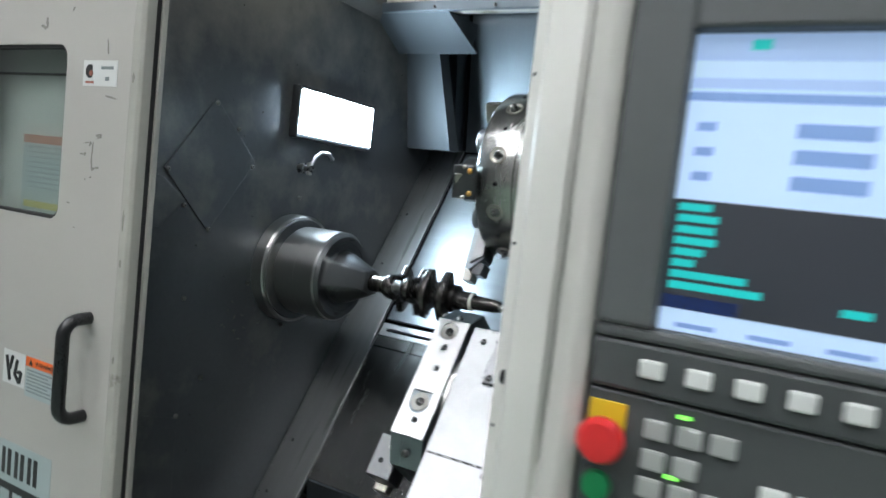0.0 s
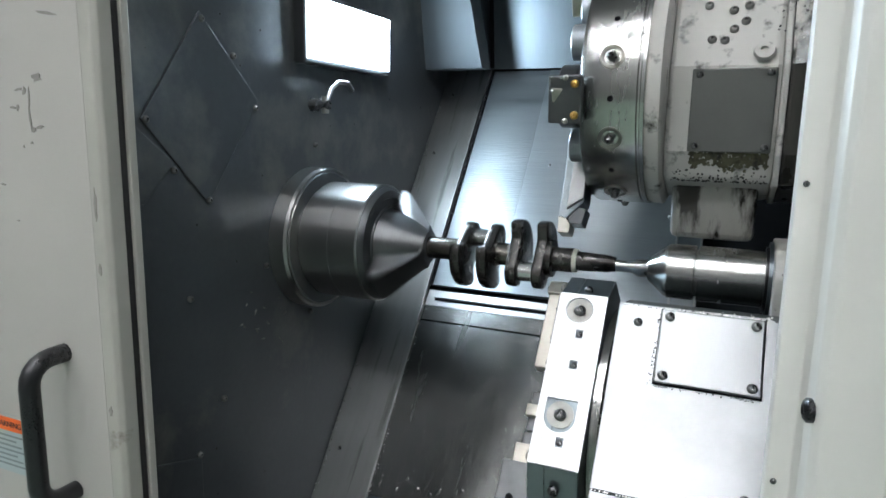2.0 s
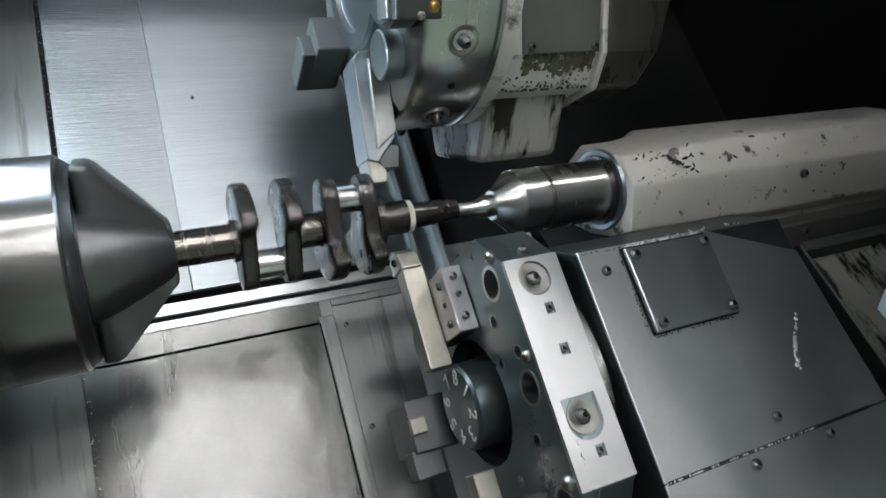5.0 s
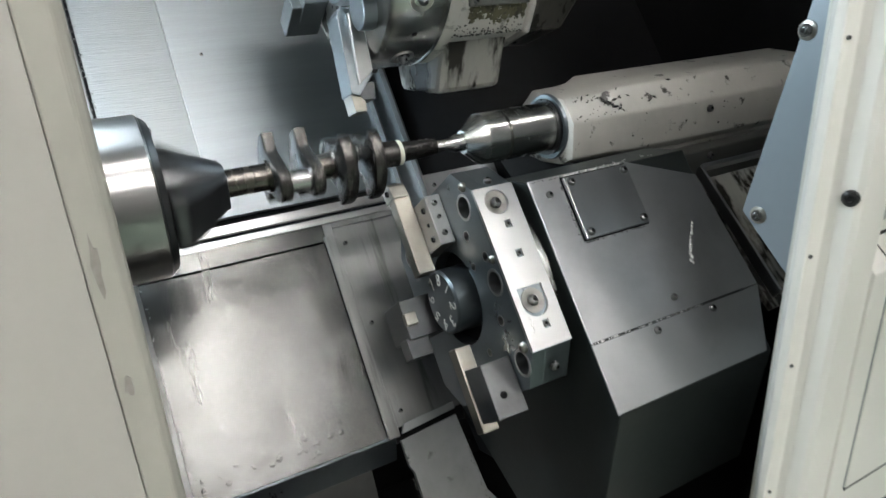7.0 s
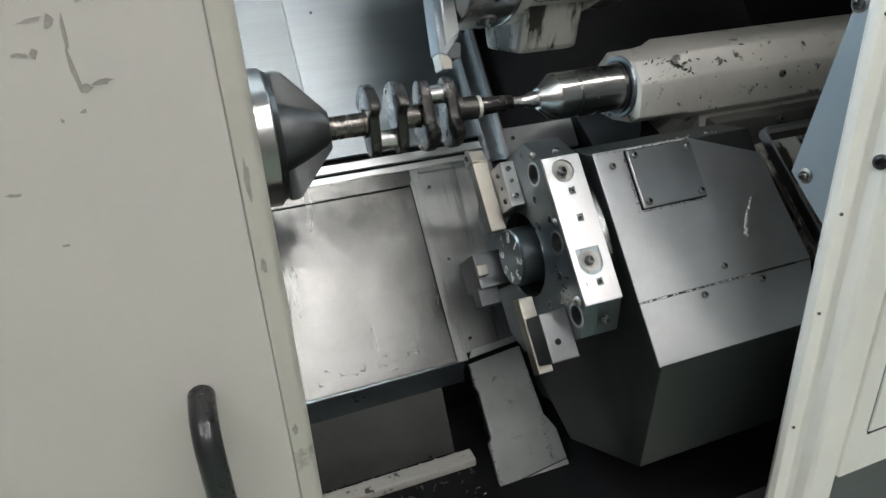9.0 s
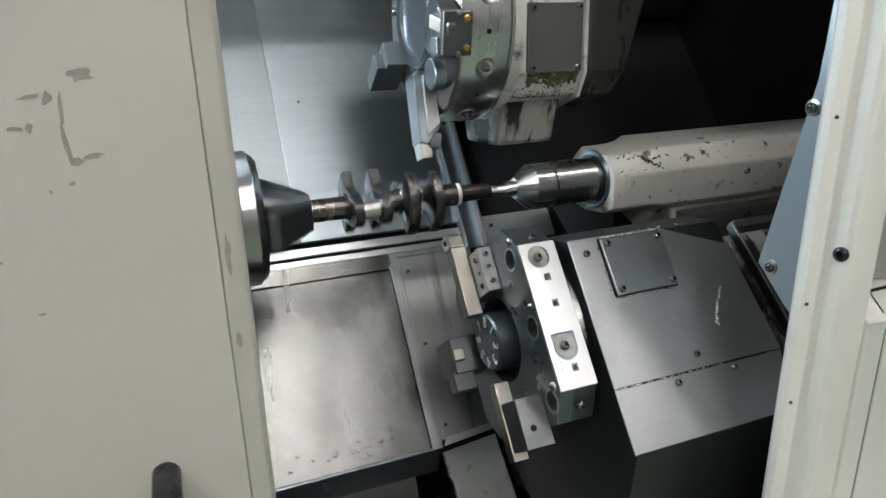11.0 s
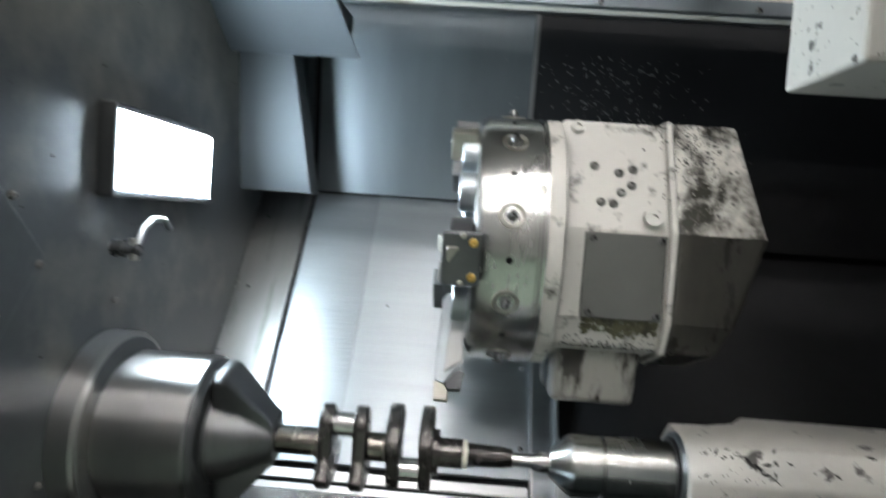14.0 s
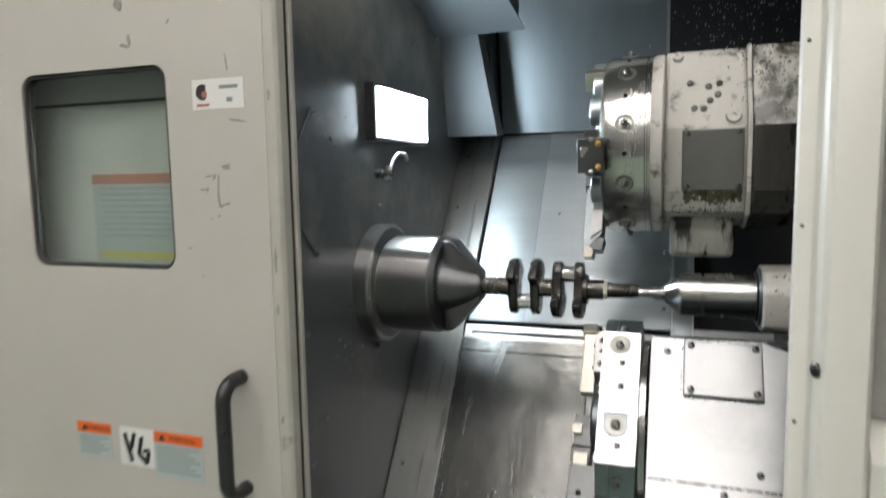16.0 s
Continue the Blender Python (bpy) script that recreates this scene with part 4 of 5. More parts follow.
def bore(a, b, r, name="bore", label="coolant bore"):
    """A bright sleeve sunk in a hole of the turret's face, with a dark floor."""
    m = Matrix.Translation(lt(-0.0366, a, b)) @ Vector((1, 0, 0)).to_track_quat("X", "Z").to_matrix().to_4x4()
    rim = part(name, turned([(0, r * 0.82), (0, r * 1.04), (0.0010, r * 1.04), (0.0012, r * 0.99), (0.023, r * 0.99), (0.023, r * 0.84), (0.002, r * 0.84), (0, r * 0.82)], 28), GROUND_ST, lower, label, True, m)
    part("bore_inside", turned([(0.0225, 0), (0.0225, r * 0.85), (0.0232, r * 0.85), (0.0232, 0)], 24), HOLE, rim, "", True)


for a, b, r in BORES:
    bore(a, b, r)
for a, b, r in SMALL:
    bore(a, b, r, "screw_hole", "threaded hole")
for a, b, r in ((0.160, 0.150, 0.008), (0.168, 0.022, 0.007), (0.165, -0.122, 0.009)):
    screw(lower, lt(-0.0365, a, b), (-1, 0, 0), r, WASHER, name="face_bolt")
# the flat's bolts and pocket floors
for b in (0.107, -0.059):
    m = Matrix.Translation(lt(-0.002, H - 0.0050, b)) @ E1.to_track_quat("X", "Z").to_matrix().to_4x4()
    w = part("clamp_washer", turned([(0, 0), (0, 0.0200), (0.0030, 0.0200), (0.0032, 0.0185), (0.0015, 0.0125), (0.0015, 0)], 28), POCKET, lower, "worn clamp washer", True, m)
    screw(w, (0.0015, 0, 0), (1, 0, 0), 0.009, name="clamp_bolt")
for loop in POCKETS:
    bm = prism(loop, H - 0.0052, H - 0.0059, "y")
    bm.transform(LM)
    part("pocket", bm, BOLT, lower, "milled pocket")
for x, b in ((0.004, 0.068), (0.004, 0.018), (0.004, -0.099)):
    screw(lower, lt(x, H - 0.0045, b), E1, 0.005, name="set_screw")
screw(lower, lt(0.004, H * 0.93, H * 0.80), (E1 + E2).normalized(), 0.007, name="set_screw")
screw(lower, lt(0.004, H * 0.885, -H * 0.885), (E1 - E2).normalized(), 0.008, name="set_screw")
# tools on the face
lt_box(-0.098, -0.066, -0.006, 0.022, 0.055, 0.205, TOOLBAR, "tool_shank", "pale square tool shank")
lt_box(-0.066, -0.0366, -0.015, 0.075, 0.085, 0.175, BLOCKST, "tool_block", "grey clamp block with screws")
for a, b, r in ((0.076, 0.16, 0.0055), (0.076, 0.135, 0.004), (0.076, 0.105, 0.0055)):
    screw(lower, lt(-0.052, a, b), E1, r, name="clamp_screw")
for b, r in ((0.155, 0.006), (0.128, 0.004), (0.102, 0.006)):
    screw(lower, lt(-0.066, 0.055, b), (-1, 0, 0), r, name="clamp_screw")
bm = prism([(-0.012, 0.198), (0.030, 0.198), (0.024, 0.222), (0.006, 0.232), (-0.012, 0.222)], -0.101, -0.070, "x", 0.002)
bm.transform(LM)
tip = part("tool_insert", bm, INSERT, lower, "pale carbide insert")
screw(tip, lt(-0.101, 0.010, 0.213), (-1, 0, 0), 0.006, name="insert_screw")
lt_box(-0.095, -0.065, 0.020, 0.048, -0.230, -0.085, TOOLBAR, "tool_shank", "pale square tool shank")
lt_box(-0.092, -0.0366, 0.0485, 0.112, -0.215, -0.125, HOLDER, "tool_block", "grey clamp block")
screw(lower, lt(-0.070, 0.1125, -0.180), E1, 0.006, HOLE, "threaded_hole", h=0.001)
lt_box(-0.115, -0.0366, -0.170, -0.075, -0.040, 0.035, HOLDER, "tool_block", "dark tool block")
lt_box(-0.120, -0.075, -0.125, -0.085, -0.075, -0.035, HOLDER, "tool_block", "dark tool block")
lt_box(-0.118, -0.095, -0.0745, -0.060, -0.015, 0.008, TOOLBAR, "tool_shank", "bright tool shank")

# carriage that carries the lower turret
carriage = thing("lower_carriage", LC, "boxy sheet-steel carriage with a bolted cover plate", "carriage")


def cslant(x0, x1, u0, u1, v0, v1, r=0.002):
    """Boxes in the carriage's slanted top: u along the slope from its upper edge, v out of it."""
    b = box(x0, x1, u0, u1, v0, v1, r)
    o = Vector((0, -0.239, 1.090)) - Vector((0, LC.y, LC.z))
    b.transform(Matrix.Translation((-LC.x, o.y, o.z)) @ Matrix(((1, 0, 0, 0), (0, UP.y, OUT.y, 0), (0, UP.z, OUT.z, 0), (0, 0, 0, 1))))
    return b


def cpt(x, u, v):
    o = Vector((0, -0.239, 1.090)) - Vector((0, LC.y, LC.z))
    return Vector((x - LC.x, 0, 0)) + o + UP * u + OUT * v


def top_sheet(u0, u1, v, right0, right1, cut=0.0):
    b = bmesh.new()
    pts = [(0.722, u0), (right0, u0), (right1, u1), (0.722, u1)]
    if cut:
        pts = [(0.722, u0), (right0, u0), (right1, u1 - 0.055), (right1 - 0.15, u1), (0.722, u1)]
    lo, hi = [b.verts.new(cpt(x, u, v - 0.004)) for x, u in pts], [b.verts.new(cpt(x, u, v)) for x, u in pts]
    b.faces.new(lo)
    b.faces.new(hi)
    for i in range(len(pts)):
        j = (i + 1) % len(pts)
        b.faces.new((lo[i], lo[j], hi[j], hi[i]))
    bmesh.ops.recalc_face_normals(b, faces=b.faces)
    return bevel(b, 0.0015)


part("top_sheet", top_sheet(-0.277, 0.0, 0.0, 1.105, 1.075, 0.05), BOXST, carriage, "brushed steel top sheet")
part("low_sheet", top_sheet(-0.390, -0.2785, 0.0, 1.060, 1.105), BOXST, carriage, "brushed steel lower sheet")
# thin near-black sheet stands in for the shadow round the raised plate
part("plate_edge_shade", cslant(0.7835, 0.9235, -0.1200, -0.0062, 0.0004, 0.003, 0.0), HOLE, carriage, "dark rim for the plate's edge shadow")
cp = part("cover_plate", cslant(0.785, 0.922, -0.1185, -0.0085, 0.0031, 0.009, 0.002), PLATEST, carriage, "bolted grey cover plate")
for x, u in ((0.797, -0.019), (0.911, -0.019), (0.797, -0.108), (0.911, -0.108)):
    screw(cp, cpt(x, u, 0.009), OUT, 0.007)
for x, u in ((0.753, -0.030), (0.912, -0.251), (0.982, -0.290), (0.853, -0.292)):
    screw(carriage, cpt(x, u, 0.0005), OUT, 0.0065)
# the body under the sheets
o = (-LC.y, -LC.z)
body = [(-0.242, 1.086), (-0.474, 0.778), (-0.445, 0.53), (-0.20, 0.40), (0.02, 0.50), (0.12, 0.80), (-0.05, 1.02), (-0.16, 1.075)]
part("body", prism([(y + o[0], z + o[1]) for y, z in body], 0.724 - LC.x, 1.070 - LC.x, "x", 0.002), CARRBODY, carriage, "dark steel body")
part("turret_shaft", turned([(-0.012, 0), (-0.012, 0.14), (0.062, 0.14), (0.062, 0)], 48, Matrix.Translation((0.0, 0, 0)) @ Matrix.Translation((0.052, 0, 0))), BLACK, carriage, smooth=True)
part("saddle", prism([(y + o[0], z + o[1]) for y, z in ((-0.10, 0.75), (-0.30, 0.50), (-0.05, 0.42), (0.30, 0.75), (0.24, 0.88))], 0.725 - LC.x, 1.02 - LC.x, "x", 0.004), BLACK, carriage, "black saddle")

tray = thing("splash_tray", (0, 0, 0), "stained folded splash tray beside the carriage", "tray")
part("tray_side", prism([(-0.192, 1.006), (-0.395, 0.815), (-0.408, 0.835), (-0.205, 1.022)], 1.150, 1.156, "x", 0.001), BOXST, tray, "bright folded side")
part("tray_floor", prism([(-0.185, 0.985), (-0.395, 0.790), (-0.385, 0.780), (-0.175, 0.975)], 1.156, 1.70, "x", 0.002), OILCAST, tray, "stained cream tray")
part("tray_rim", prism([(-0.188, 1.010), (-0.204, 1.026), (-0.210, 1.020), (-0.194, 1.004)], 1.156, 1.70, "x", 0.001), BOXST, tray, "bright folded rim")

# ---- sliding door ----
door = thing("door_1", (0, -0.634, 0), "open grey painted sliding door with a window and a black handle", "door", kind="structure")
WX0, WX1, WZ0, WZ1 = -0.467, -0.112, 1.213, 1.588
def rounded(x0, x1, z0, z1, r):
    return arc(x0 + r, z0 + r, r, 180, 270, 6) + arc(x1 - r, z0 + r, r, 270, 360, 6) + arc(x1 - r, z1 - r, r, 0, 90, 6) + arc(x0 + r, z1 - r, r, 90, 180, 6)


part("door_skin", pierced([(-1.30, 0.30), (0.095, 0.30), (0.095, 1.95), (-1.30, 1.95)], [rounded(WX0, WX1, WZ0, WZ1, 0.030)], 0.0, 0.004), DOOR, door)
part("door_rim", prism([(0.0955, -0.001), (0.114, 0.001), (0.120, 0.008), (0.120, 0.030), (0.0955, 0.030)], 0.30, 1.95, "z", 0.002), RIM, door, "scuffed folded door edge")
part("door_seal", box(0.098, 0.1165, 0.0305, 0.043, 0.30, 1.95, 0.002), RUBBER, door, "dark rubber seal")
part("seal_track", box(0.098, 0.121, 0.0435, 0.056, 0.30, 1.95, 0.002), RIM, door)
part("door_back", box(-1.30, WX0 - 0.03, 0.030, 0.034, 0.30, 1.95), DOOR, door)
part("door_back", box(WX1 + 0.03, 0.095, 0.030, 0.034, 0.30, 1.95), DOOR, door)
part("window_gasket", pierced(rounded(WX0 - 0.001, WX1 + 0.001, WZ0 - 0.001, WZ1 + 0.001, 0.031), [rounded(WX0 + 0.007, WX1 - 0.007, WZ0 + 0.007, WZ1 - 0.007, 0.024)], 0.0042, 0.022), RUBBER, door, "dark window gasket")
pane = part("pane", box(WX0 + 0.008, WX1 - 0.008, 0.010, 0.014, WZ0 + 0.006, WZ1 - 0.006), GLASS, door, "clear window pane")
pane.visible_shadow = False
bend = [(0.020, -0.022 - 0.034 * math.sin(a), 1.022 - 0.032 * (1 - math.cos(a))) for a in (0.0, 0.31, 0.63, 0.94, 1.26, 1.5708)]
grip = [(0.020, 0.0, 1.022)] + bend + [(0.020, -0.056, 0.95), (0.020, -0.056, 0.88)] + [(x, y, 1.834 - z) for x, y, z in reversed(bend)] + [(0.020, 0.0, 0.812)]
handle = part("door_handle", pipe(grip, 0.0135, 16), PLASTIC, door, "black bent handle", True)
# scuffs and marks in the paint
rng = random.Random(4)
def scuff(x, z, w, h, tilt=0.0, material=None):
    """An uneven mark in the paint."""
    pts = []
    for k in range(12):
        a = 2 * math.pi * k / 12
        f = rng.uniform(0.55, 1.15)
        pts.append((w / 2 * f * math.cos(a), h / 2 * f * math.sin(a)))
    part("scuff", prism(pts, -0.0006, 0.0002, "y"), material or SCUFF, door, "dark scuff", m=pose(x, -0.0002, z, 0, tilt, 0))


for x, z, w, h, tilt in ((-0.008, 1.376, 0.0035, 0.036, 3), (-0.009, 1.345, 0.0045, 0.036, -3), (-0.004, 1.332, 0.012, 0.007, 0), (0.008, 1.335, 0.018, 0.005, -8), (-0.028, 1.385, 0.020, 0.004, -10), (-0.017, 1.383, 0.008, 0.012, 20),
                         (-0.042, 1.361, 0.012, 0.004, 0), (-0.033, 1.361, 0.007, 0.008, 0), (-0.010, 1.314, 0.006, 0.005, 0), (-0.027, 1.309, 0.003, 0.004, 0), (-0.052, 1.205, 0.007, 0.003, 0), (-0.077, 1.255, 0.012, 0.003, 5),
                         (0.040, 1.480, 0.045, 0.004, 8), (0.020, 1.580, 0.003, 0.030, -8), (-0.20, 1.625, 0.022, 0.010, 15), (-0.19, 1.634, 0.008, 0.022, 0), (-0.21, 1.70, 0.020, 0.030, 0), (-0.10, 1.66, 0.004, 0.012, 30), (0.01, 1.40, 0.02, 0.012, 0)):
    scuff(x, z, w, h, tilt)
for z, h in ((1.237, 0.042), (1.15, 0.016), (1.52, 0.02), (0.95, 0.018)):
    scuff(0.103, z, 0.007, h, 0)

# the fixed panel behind the window with its notices
inner = thing("door_panel", (0, -0.55, 0), "fixed grey panel with notices behind the door window", "panel", kind="structure")
part("panel", box(-1.30, -0.05, 0, 0.004, 0.30, 1.95), INNER, inner)
part("seam", box(-0.60, -0.05, -0.003, 0, 1.535, 1.541), RUBBER, inner)
sign = thing("warning_notice", (-0.235, -0.553, 1.308), "warning notice with red and yellow bars, dulled for the pane's haze", "notice")
part("sheet", box(-0.150, 0.115, -0.001, 0.0, -0.108, 0.086), NOTICE, sign)
part("red_bar", box(-0.150, 0.115, -0.002, -0.001, 0.066, 0.086), NOTICER, sign, "haze-dulled red heading bar")
part("yellow_bar", box(-0.138, 0.115, -0.002, -0.001, -0.088, -0.072), NOTICEY, sign, "yellow bar")
for k in range(9):
    part("text_line", box(-0.130, 0.100 - 0.03 * (k % 3), -0.0016, -0.001, 0.055 - 0.012 * k, 0.059 - 0.012 * k), INKG, sign)


def words(text, size, material, parent, m, extrude=0.0003):
    cu = bpy.data.curves.new("lettering", "FONT")
    cu.body, cu.size, cu.align_x, cu.align_y, cu.extrude = text, size, "CENTER", "CENTER", extrude
    tmp = bpy.data.objects.new("lettering", cu)
    scene.collection.objects.link(tmp)
    me = bpy.data.meshes.new_from_object(tmp.evaluated_get(bpy.context.evaluated_depsgraph_get()))
    bpy.data.objects.remove(tmp)
    me.materials.append(material)
    ob = new("lettering", me)
    ob.parent, ob.matrix_basis = parent, m
    return ob


sticker = thing("door_sticker", (0.0, -0.634, 1.528), "small white sticker with a dark round mark", "sticker")
part("sheet", box(-0.054, 0.054, -0.001, 0, -0.026, 0.026), LABELW, sticker)
part("mark", prism(arc(-0.032, 0.004, 0.014, 60, 300, 14), -0.0016, -0.001, "y"), INK, sticker, "dark crescent mark")
part("mark", prism(arc(-0.028, 0.0, 0.006, 0, 340, 10), -0.0018, -0.001, "y"), LABELR, sticker, "red dot")
part("text_line", box(-0.045, -0.018, -0.0015, -0.001, -0.021, -0.016), LABELR, sticker)
part("text_line", box(0.004, 0.042, -0.0015, -0.001, 0.008, 0.014), INKG, sticker)
part("text_line", box(0.018, 0.030, -0.0015, -0.001, -0.015, -0.007), INKG, sticker)


def warning(x0, x1, z0, z1):
    t = thing("warning_label", ((x0 + x1) / 2, -0.634, (z0 + z1) / 2), "orange-headed warning label on the grey door", "label", "door warning labels")
    w, h = (x1 - x0) / 2, (z1 - z0) / 2
    part("sheet", box(-w, w, -0.0008, 0, -h, h), LABELG, t)
    part("heading", box(-w, w, -0.0014, -0.0008, h - 0.022, h), LABELO, t, "orange heading")
    words("WARNING", 0.013, INK, t, pose(0.010, -0.0016, h - 0.0115, 90, 0, 0))
    part("triangle", prism([(-w + 0.012, h - 0.018), (-w + 0.026, h - 0.018), (-w + 0.019, h - 0.005)], -0.0018, -0.0014, "y"), INK, t)
    for k in range(int((2 * h - 0.028) / 0.008)):
        part("text_line", box(-w + 0.006, w - 0.008 - 0.012 * ((k * 2) % 3), -0.0012, -0.0008, h - 0.032 - 0.008 * k, h - 0.029 - 0.008 * k), INKG, t)


warning(-0.386, -0.298, 0.826, 0.897)
warning(-0.190, -0.075, 0.806, 0.897)
picto = thing("pictogram_label", (-0.235, -0.634, 0.858), "pale label with a dark hand-hazard drawing", "label")
part("sheet", box(-0.042, 0.042, -0.0008, 0, -0.039, 0.039), LABELW, picto)
for a, b in (((-0.028, 0.026), (-0.012, -0.030)), ((-0.004, 0.028), (-0.014, -0.004)), ((0.014, 0.022), (0.006, -0.012)), ((0.006, -0.012), (0.024, -0.030)), ((0.024, -0.030), (0.030, -0.004)), ((0.030, -0.004), (0.018, -0.006))):
    part("stroke", rod((a[0], -0.0012, a[1]), (b[0], -0.0012, b[1]), 0.004, 8), INK, picto)
plate_name = thing("name_plate", (-0.19, -0.634, 0.60), "pale plate with large dark lettering bars", "plate")
part("sheet", box(-0.20, 0.115, -0.0008, 0, -0.105, 0.085), LABELG, plate_name)
part("band", box(-0.195, 0.095, -0.0012, -0.0008, -0.095, -0.012), INK, plate_name, "dark band")
for k in range(5):
    for x0, x1 in ((0.0, 0.013), (0.022, 0.036)):
        part("letter_bar", box(-0.170 + 0.050 * k + x0, -0.170 + 0.050 * k + x1, -0.0014, -0.0008, 0.006, 0.068), INK, plate_name)
    part("letter_bar", box(-0.170 + 0.050 * k, -0.134 + 0.050 * k, -0.0016, -0.0012, -0.080, -0.030), LABELG, plate_name)

# ---- right post and front panels ----
post = thing("post", (0, 0, 0), "cream painted right door post with a worn edge", "post", kind="structure")
part("column", prism([(0.915, -0.572), (0.917, -0.584), (0.937, -0.590), (0.942, -0.600), (0.946, -0.618), (0.953, -0.625), (1.003, -0.627), (1.010, -0.619), (1.010, -0.56), (0.925, -0.56)], 0.30, 1.98, "z", 0.0015), POSTW, post)
screw(post, (0.9438, -0.6135, 1.105), (-1, -0.15, 0), 0.011, PLASTIC, "plug", h=0.006)
for z in (0.62, 0.85, 1.02, 1.30, 1.55):
    screw(post, (0.924, -0.587, z), (-0.3, -1, 0), 0.0028)
part("inner_sheet", prism([(-0.57, 1.75), (-0.57, 0.885), (-0.487, 0.951), (-0.411, 1.018), (-0.478, 1.34), (-0.50, 1.75)], 1.012, 1.016), JAMB, post, "blue-grey inner sheet")
part("jamb", box(0.95, 1.0115, -0.5595, -0.54, 0.30, 1.98), CREAM, post)
for y, z in ((-0.440, 1.018), (-0.476, 1.297)):
    screw(post, (1.0118, y, z), (-1, 0, 0), 0.014, WASHER, "washer", h=0.003)
    screw(post, (1.009, y, z), (-1, 0, 0), 0.009)

cab = thing("front_cabinet", (0, 0, 0), "cream sheet-metal lower front cabinet beside the post", "cabinet", kind="structure")
part("body", prism([(-0.628, 0.505), (-0.628, 0.985), (-0.620, 0.994), (-0.574, 1.034), (-0.56, 1.034), (-0.56, 0.505)], 1.0115, 1.80, "x", 0.002), POSTW, cab, "ivory body with a sloping top")
part("cabinet_plinth", box(1.0115, 1.80, -0.622, -0.56, 0.30, 0.5045), PANELGREY, cab, "dark grey plinth of the cabinet")
part("door_leaf", box(1.054, 1.76, -0.6315, -0.6282, 0.598, 0.972, 0.0015), POSTW, cab)
part("plinth", box(-1.30, 1.80, -0.60, -0.45, 0.0, 0.30), PANELGREY, cab, "dark machine plinth")
part("leaf_line", prism([(1.054, 0.591), (1.76, 0.591), (1.76, 0.597), (1.054, 0.597)], -0.6295, -0.6282, "y"), RUBBER, cab)
part("leaf_line", prism([(-0.6205, 0.9945), (-0.6195, 0.9960), (-0.5900, 1.0215), (-0.5910, 1.0200)], 1.052, 1.0545, "x"), RUBBER, cab)
part("leaf_line", prism([(-0.5920, 1.0185), (-0.5925, 1.0195), (-0.5890, 1.0225), (-0.5885, 1.0215)], 1.0545, 1.76, "x"), RUBBER, cab)
part("leaf_line", box(1.0512, 1.0536, -0.6292, -0.6282, 0.597, 0.972), INKG, cab)
part("sill", box(0.12, 1.0, -0.61, -0.50, 0.26, 0.34, 0.004), RIM, cab, "worn door sill")
part("upper_panel", box(1.0115, 1.80, -0.585, -0.565, 1.036, 1.98), PINK, cab, "warm grey upper panel")
part("machine_back", box(-1.30, 1.80, 0.95, 0.97, 0.0, 2.47), PANELGREY, cab)
part("machine_end", box(-1.32, -1.30, -0.63, 0.95, 0.0, 2.47), CREAM, cab)

cab_label = thing("warning_label", (1.42, -0.6315, 0.70), "orange-headed warning label on the ivory cabinet", "label")
part("sheet", box(-0.04, 0.04, -0.0008, 0, -0.04, 0.04), LABELG, cab_label)
part("heading", box(-0.04, 0.04, -0.0014, -0.0008, 0.022, 0.04), LABELO, cab_label, "orange heading")
for k in range(5):
    part("text_line", box(-0.034, 0.030 - 0.010 * (k % 2), -0.0012, -0.0008, 0.010 - 0.009 * k, 0.013 - 0.009 * k), INKG, cab_label)

# ---- control panel ----
PY = -0.835
panel = thing("control_panel", (1.117, PY, 0.877), "grey control panel with a lit screen, keys and buttons", "control panel")

panel.scale = (1.18, 1.18, 1.18)


def prect(x0, x1, z0, z1, d0, d1, r=0.0):
    """A block on the panel's face, x and z in the panel's space, d out towards the user."""
    return box(x0, x1, -d1, -d0, z0, z1, r)


part("housing", box(0.004, 0.60, 0.001, 0.12, 0.118, 0.62, 0.008), PANELGREY, panel, "grey housing")
part("bezel", prect(0.006, 0.055, 0.318, 0.612, 0.0, 0.016, 0.004), PANELGREY, panel)
part("bezel", prect(0.055, 0.596, 0.562, 0.612, 0.0, 0.016, 0.004), PANELGREY, panel)
part("bezel", prect(0.006, 0.596, 0.306, 0.3185, 0.0, 0.012, 0.004), PANELGREY, panel)
screen = part("screen", prect(0.056, 0.40, 0.319, 0.561, 0.0005, 0.002), SCREEN_W, panel, "lit pale blue screen")
for nm, x0, x1, z0, z1, mt in (("band", 0.056, 0.40, 0.540, 0.561, SCREEN_L), ("band", 0.056, 0.40, 0.518, 0.526, SCREEN_L), ("title", 0.056, 0.40, 0.508, 0.515, SCREEN_B), ("list_area", 0.056, 0.40, 0.352, 0.428, SCREEN_D), ("footer", 0.056, 0.40, 0.338, 0.352, SCREEN_D), ("tab", 0.057, 0.115, 0.338, 0.349, SCREEN_N)):
    part(nm, prect(x0, x1, z0, z1, 0.002, 0.0026), mt, screen)
for k, w in enumerate((0.026, 0.032, 0.030, 0.032, 0.024, 0.018, 0.058, 0.070)):
    part("text_line", prect(0.060, 0.060 + w, 0.419 - 0.0092 * k, 0.425 - 0.0092 * k, 0.0027, 0.0031), SCREEN_T, screen)
for k in range(3):
    part("text_line", prect(0.066, 0.080, 0.484 - 0.020 * k, 0.491 - 0.020 * k, 0.0021, 0.0026), SCREEN_B, screen)
    part("text_line", prect(0.138, 0.190, 0.482 - 0.020 * k, 0.493 - 0.020 * k, 0.0021, 0.0026), SCREEN_B, screen)
